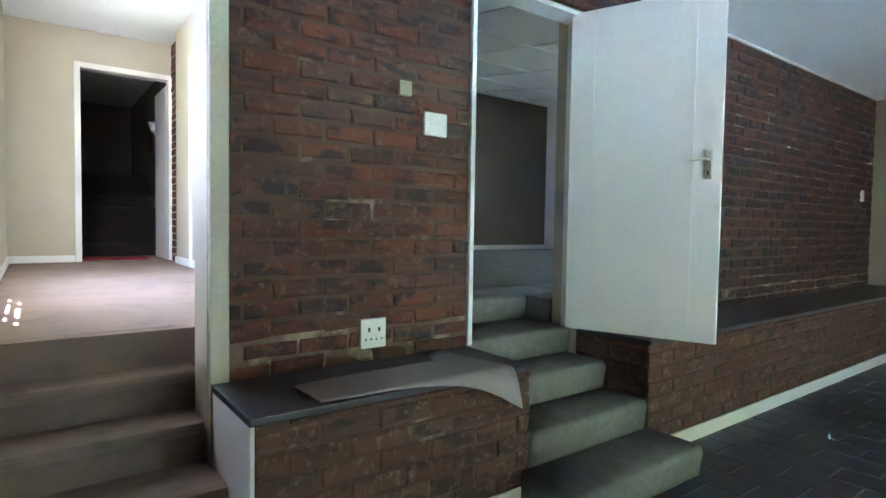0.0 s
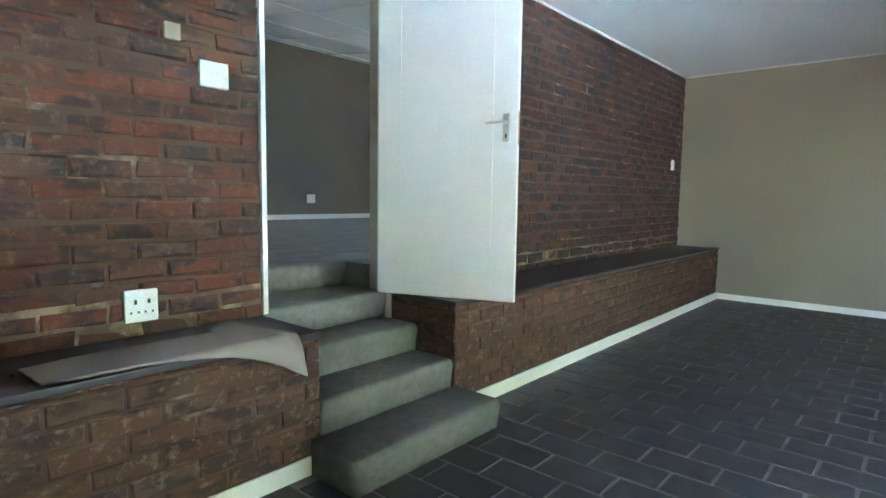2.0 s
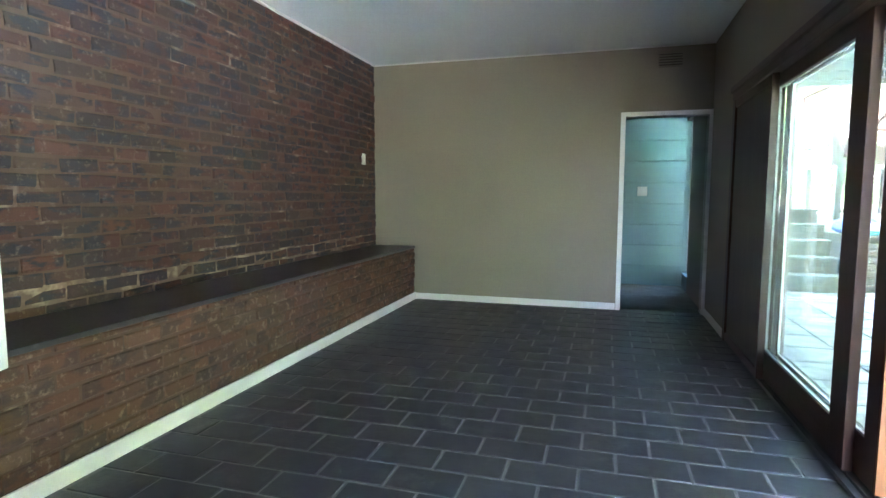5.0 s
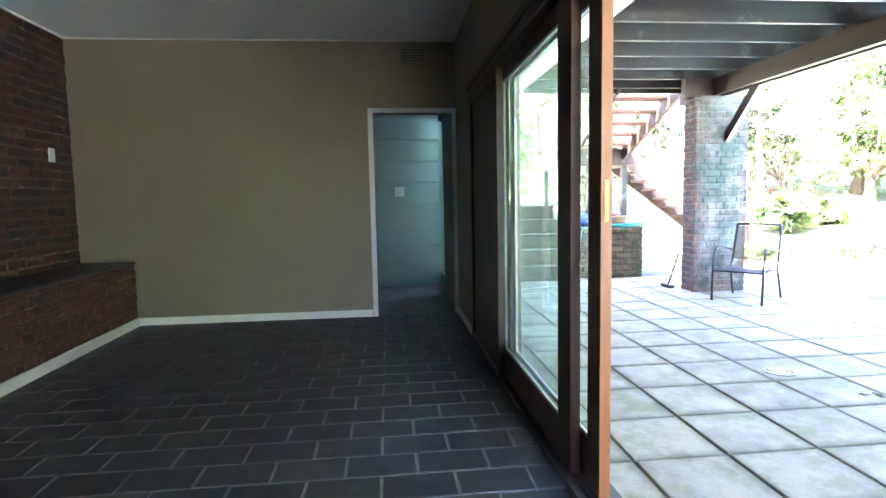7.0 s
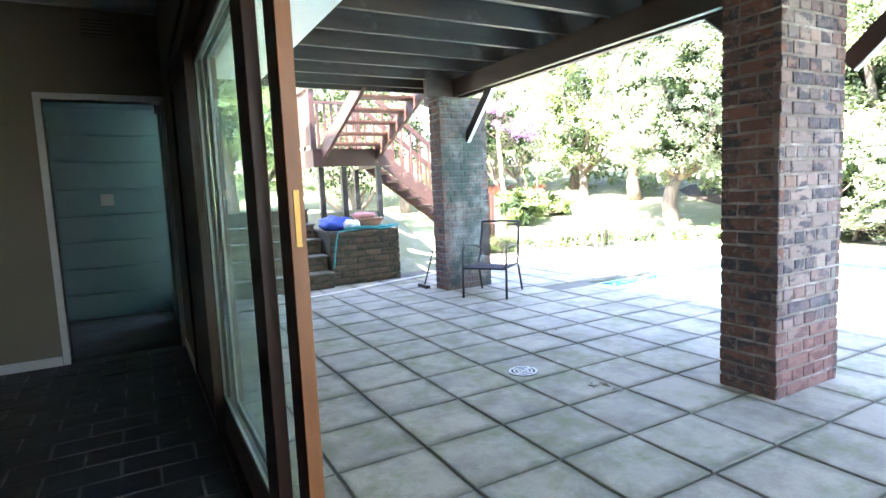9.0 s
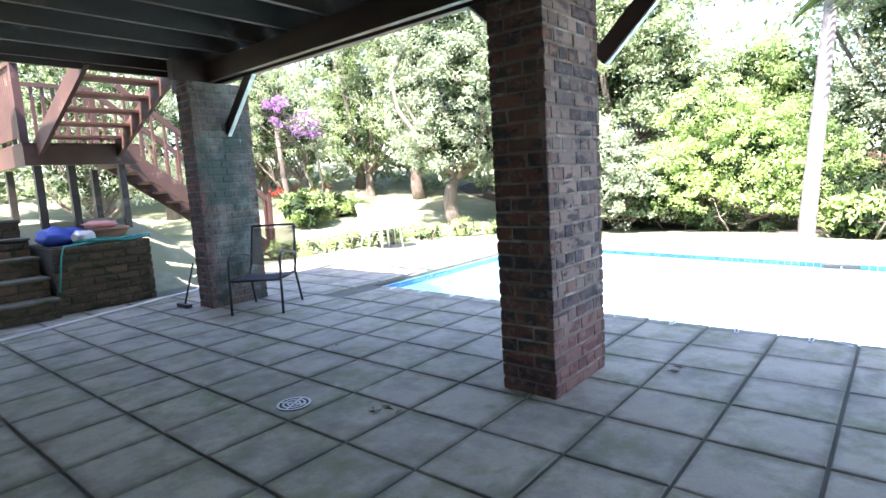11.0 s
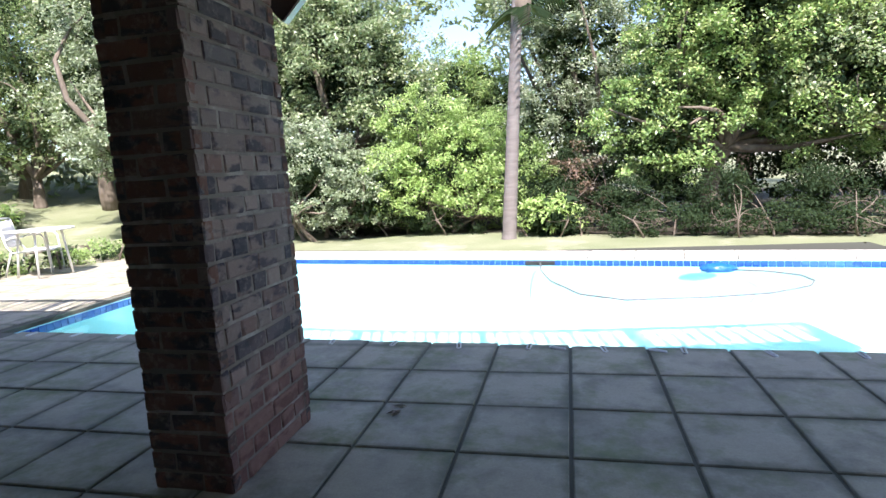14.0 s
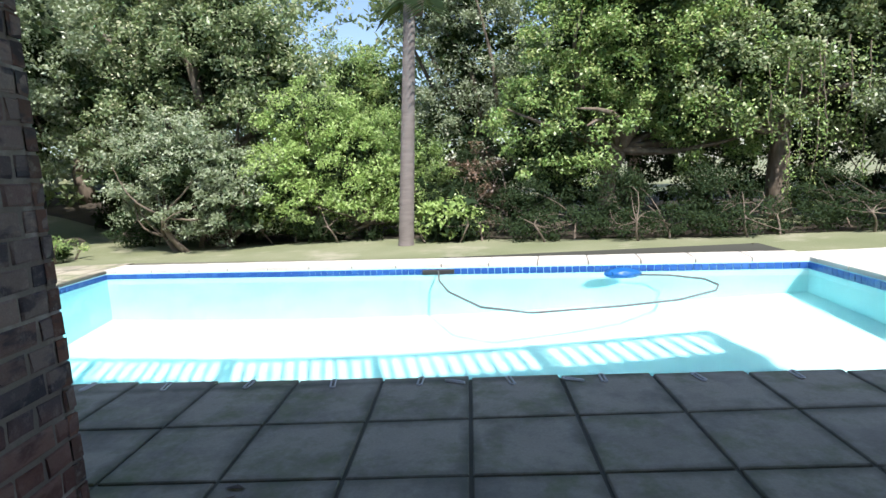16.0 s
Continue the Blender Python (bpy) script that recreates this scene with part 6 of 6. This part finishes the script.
tree("tree", "feathery dark green conifer", at(19.0, -17.0), [((0, 0, 2.4), (2.0, 1.9, 1.4)), ((0, 0, 4.2), (1.6, 1.5, 1.4)), ((0, 0, 6.0), (1.1, 1.1, 1.3))], "leaf_mid", 0.10, 330, 44, 0.18, 23, spread=0.4, fat=0.25)
tree("bush", "clump of strap leaved plants with red blossom", at(17.0, -12.2), [((0, 0, 0.55), (0.9, 0.9, 0.5)), ((0.2, -1.6, 0.5), (0.8, 0.8, 0.45))], "leaf_mid", 0.26, 90, 36, 0.04, 24, "bush", stems=5, spread=0.24, fat=0.2)
tree("flowers", "low bed of red flowers", at(19.0, -13.5), [((0, 0, 0.75), (0.9, 1.2, 0.16))], "flower_red", 0.07, 30, 26, 0.03, 25, "flowers", stems=3, spread=0.18)
for k, (x, y) in enumerate(((11.75, -7.9), (11.7, -8.7), (11.45, -9.5), (11.2, -10.3), (10.9, -11.1), (10.4, -11.9), (9.8, -12.5))):
    tree("hedge_plant", "low clipped hedge plant along the paving", at(x, y), [((0, 0, 0.2), (0.5, 0.5, 0.2))], "leaf_lime" if k % 2 else "leaf_mid", 0.07, 34, 38, 0.03, 30 + k, "hedge", stems=3, spread=0.16)
tree("tree", "green tree above the garden steps", at(16.5, -3.2), [((0, 0, 2.4), (1.7, 1.8, 1.4)), ((0, 1.0, 3.9), (1.8, 1.7, 1.4))], "leaf_mid", 0.11, 330, 44, 0.16, 41, spread=0.34)
tree("tree", "green tree behind the timber stairs", at(18.5, -7.0), [((0, 0, 2.2), (1.8, 1.9, 1.5)), ((0, 0.3, 4.0), (1.9, 1.9, 1.5))], "leaf_grey", 0.12, 330, 44, 0.18, 42, spread=0.36)
tree("tree", "green tree on the upper lawn", at(19.0, 0.5), [((0, 0, 2.4), (1.9, 1.9, 1.6)), ((0, 0, 4.2), (1.8, 1.8, 1.3))], "leaf_mid", 0.12, 300, 44, 0.18, 43, spread=0.36)
tree("tree", "pale tree on the lawn bank", at(21.0, -10.0), [((0, 0, 2.6), (1.8, 2.0, 1.6)), ((0, 0, 4.6), (1.8, 1.8, 1.5))], "leaf_grey", 0.13, 300, 44, 0.18, 44, spread=0.38)

for k, (x, y, h, leaf) in enumerate(((22.5, -14.5, 6.8, "leaf_dark"), (23.5, -9.0, 7.0, "leaf_dark"), (22.5, -5.0, 6.6, "leaf_mid"), (21.0, -1.5, 6.4, "leaf_dark"), (20.5, -18.0, 6.8, "leaf_dark"))):
    tree("tree", "tall shady tree at the top of the bank", at(x, y), [((0, 0, h * 0.45), (2.4, 2.4, h * 0.34)), ((0.4, 0.5, h * 0.85), (2.2, 2.2, h * 0.28))], leaf, 0.18, 420, 40, 0.22, 260 + k, spread=0.42)
# far woods closing the garden
rngw = np.random.default_rng(77)
woods = []
for a in np.linspace(-25, 205, 110):
    for rr, zz in ((24, 2.0), (26, 4.0), (29, 6.0), (30, 8.0), (31, 10.0)):
        th = math.radians(a)
        x, y = 4 + rr * 1.05 * math.cos(th) + rngw.normal() * 1.2, -4 - rr * 0.8 * math.sin(th) + rngw.normal() * 1.2
        if y < -14 and 5.6 < x - (y + 20) * -0.2 < 7.6 and zz > 3:
            continue
        if x < 12 and y > -10:
            continue
        c, s = clumps(rngw, (x, y, zz + rngw.normal() * 0.5), (1.6, 1.6, 1.5), 12, 0.55)
        woods.append(leaf_points(rngw, c, s, 26))
woods = np.concatenate(woods)
wd = new("far_woods", leaf_mesh("far_woods", woods, 0.30, M["leaf_dark"], 78))
tagged(wd, "dark green woods closing the garden", "woods", kind="stuff")


# ================= brick faces and floor tiles =================
lay("brick", wall_north, facing((0.085, BY, 0.62), (1, 0, 0), (0, -1, 0)), 1.215, CZ - 0.62, 0.237, 0.0845, 0.011, M["brick"], seed=21, rough=0.005, wear=0.008, chamfer=0.008, first=0.06)
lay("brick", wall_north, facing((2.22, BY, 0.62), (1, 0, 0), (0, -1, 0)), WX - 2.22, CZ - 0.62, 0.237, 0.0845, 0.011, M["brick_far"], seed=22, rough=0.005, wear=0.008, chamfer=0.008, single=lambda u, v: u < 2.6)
lay("brick", wall_north, facing((1.30, BY, 2.60), (1, 0, 0), (0, -1, 0)), 0.915, CZ - 2.60, 0.237, 0.0845, 0.011, M["brick"], seed=23, rough=0.003)
lay("floor_tile", floor, facing((WX + 0.06, SY - 0.02, 0.0), (0, 1, 0), (0, 0, 1)), BY - SY + 0.02, WX + 0.06 + 2.3, 0.325, 0.205, 0.012, M["tile"], depth=0.02, chamfer=0.003, rough=0.0012, seed=24, wear=0.0015, keep=lambda u, v: not (SY + u > 1.95), single=lambda u, v: 1.4 < v < 7.0)
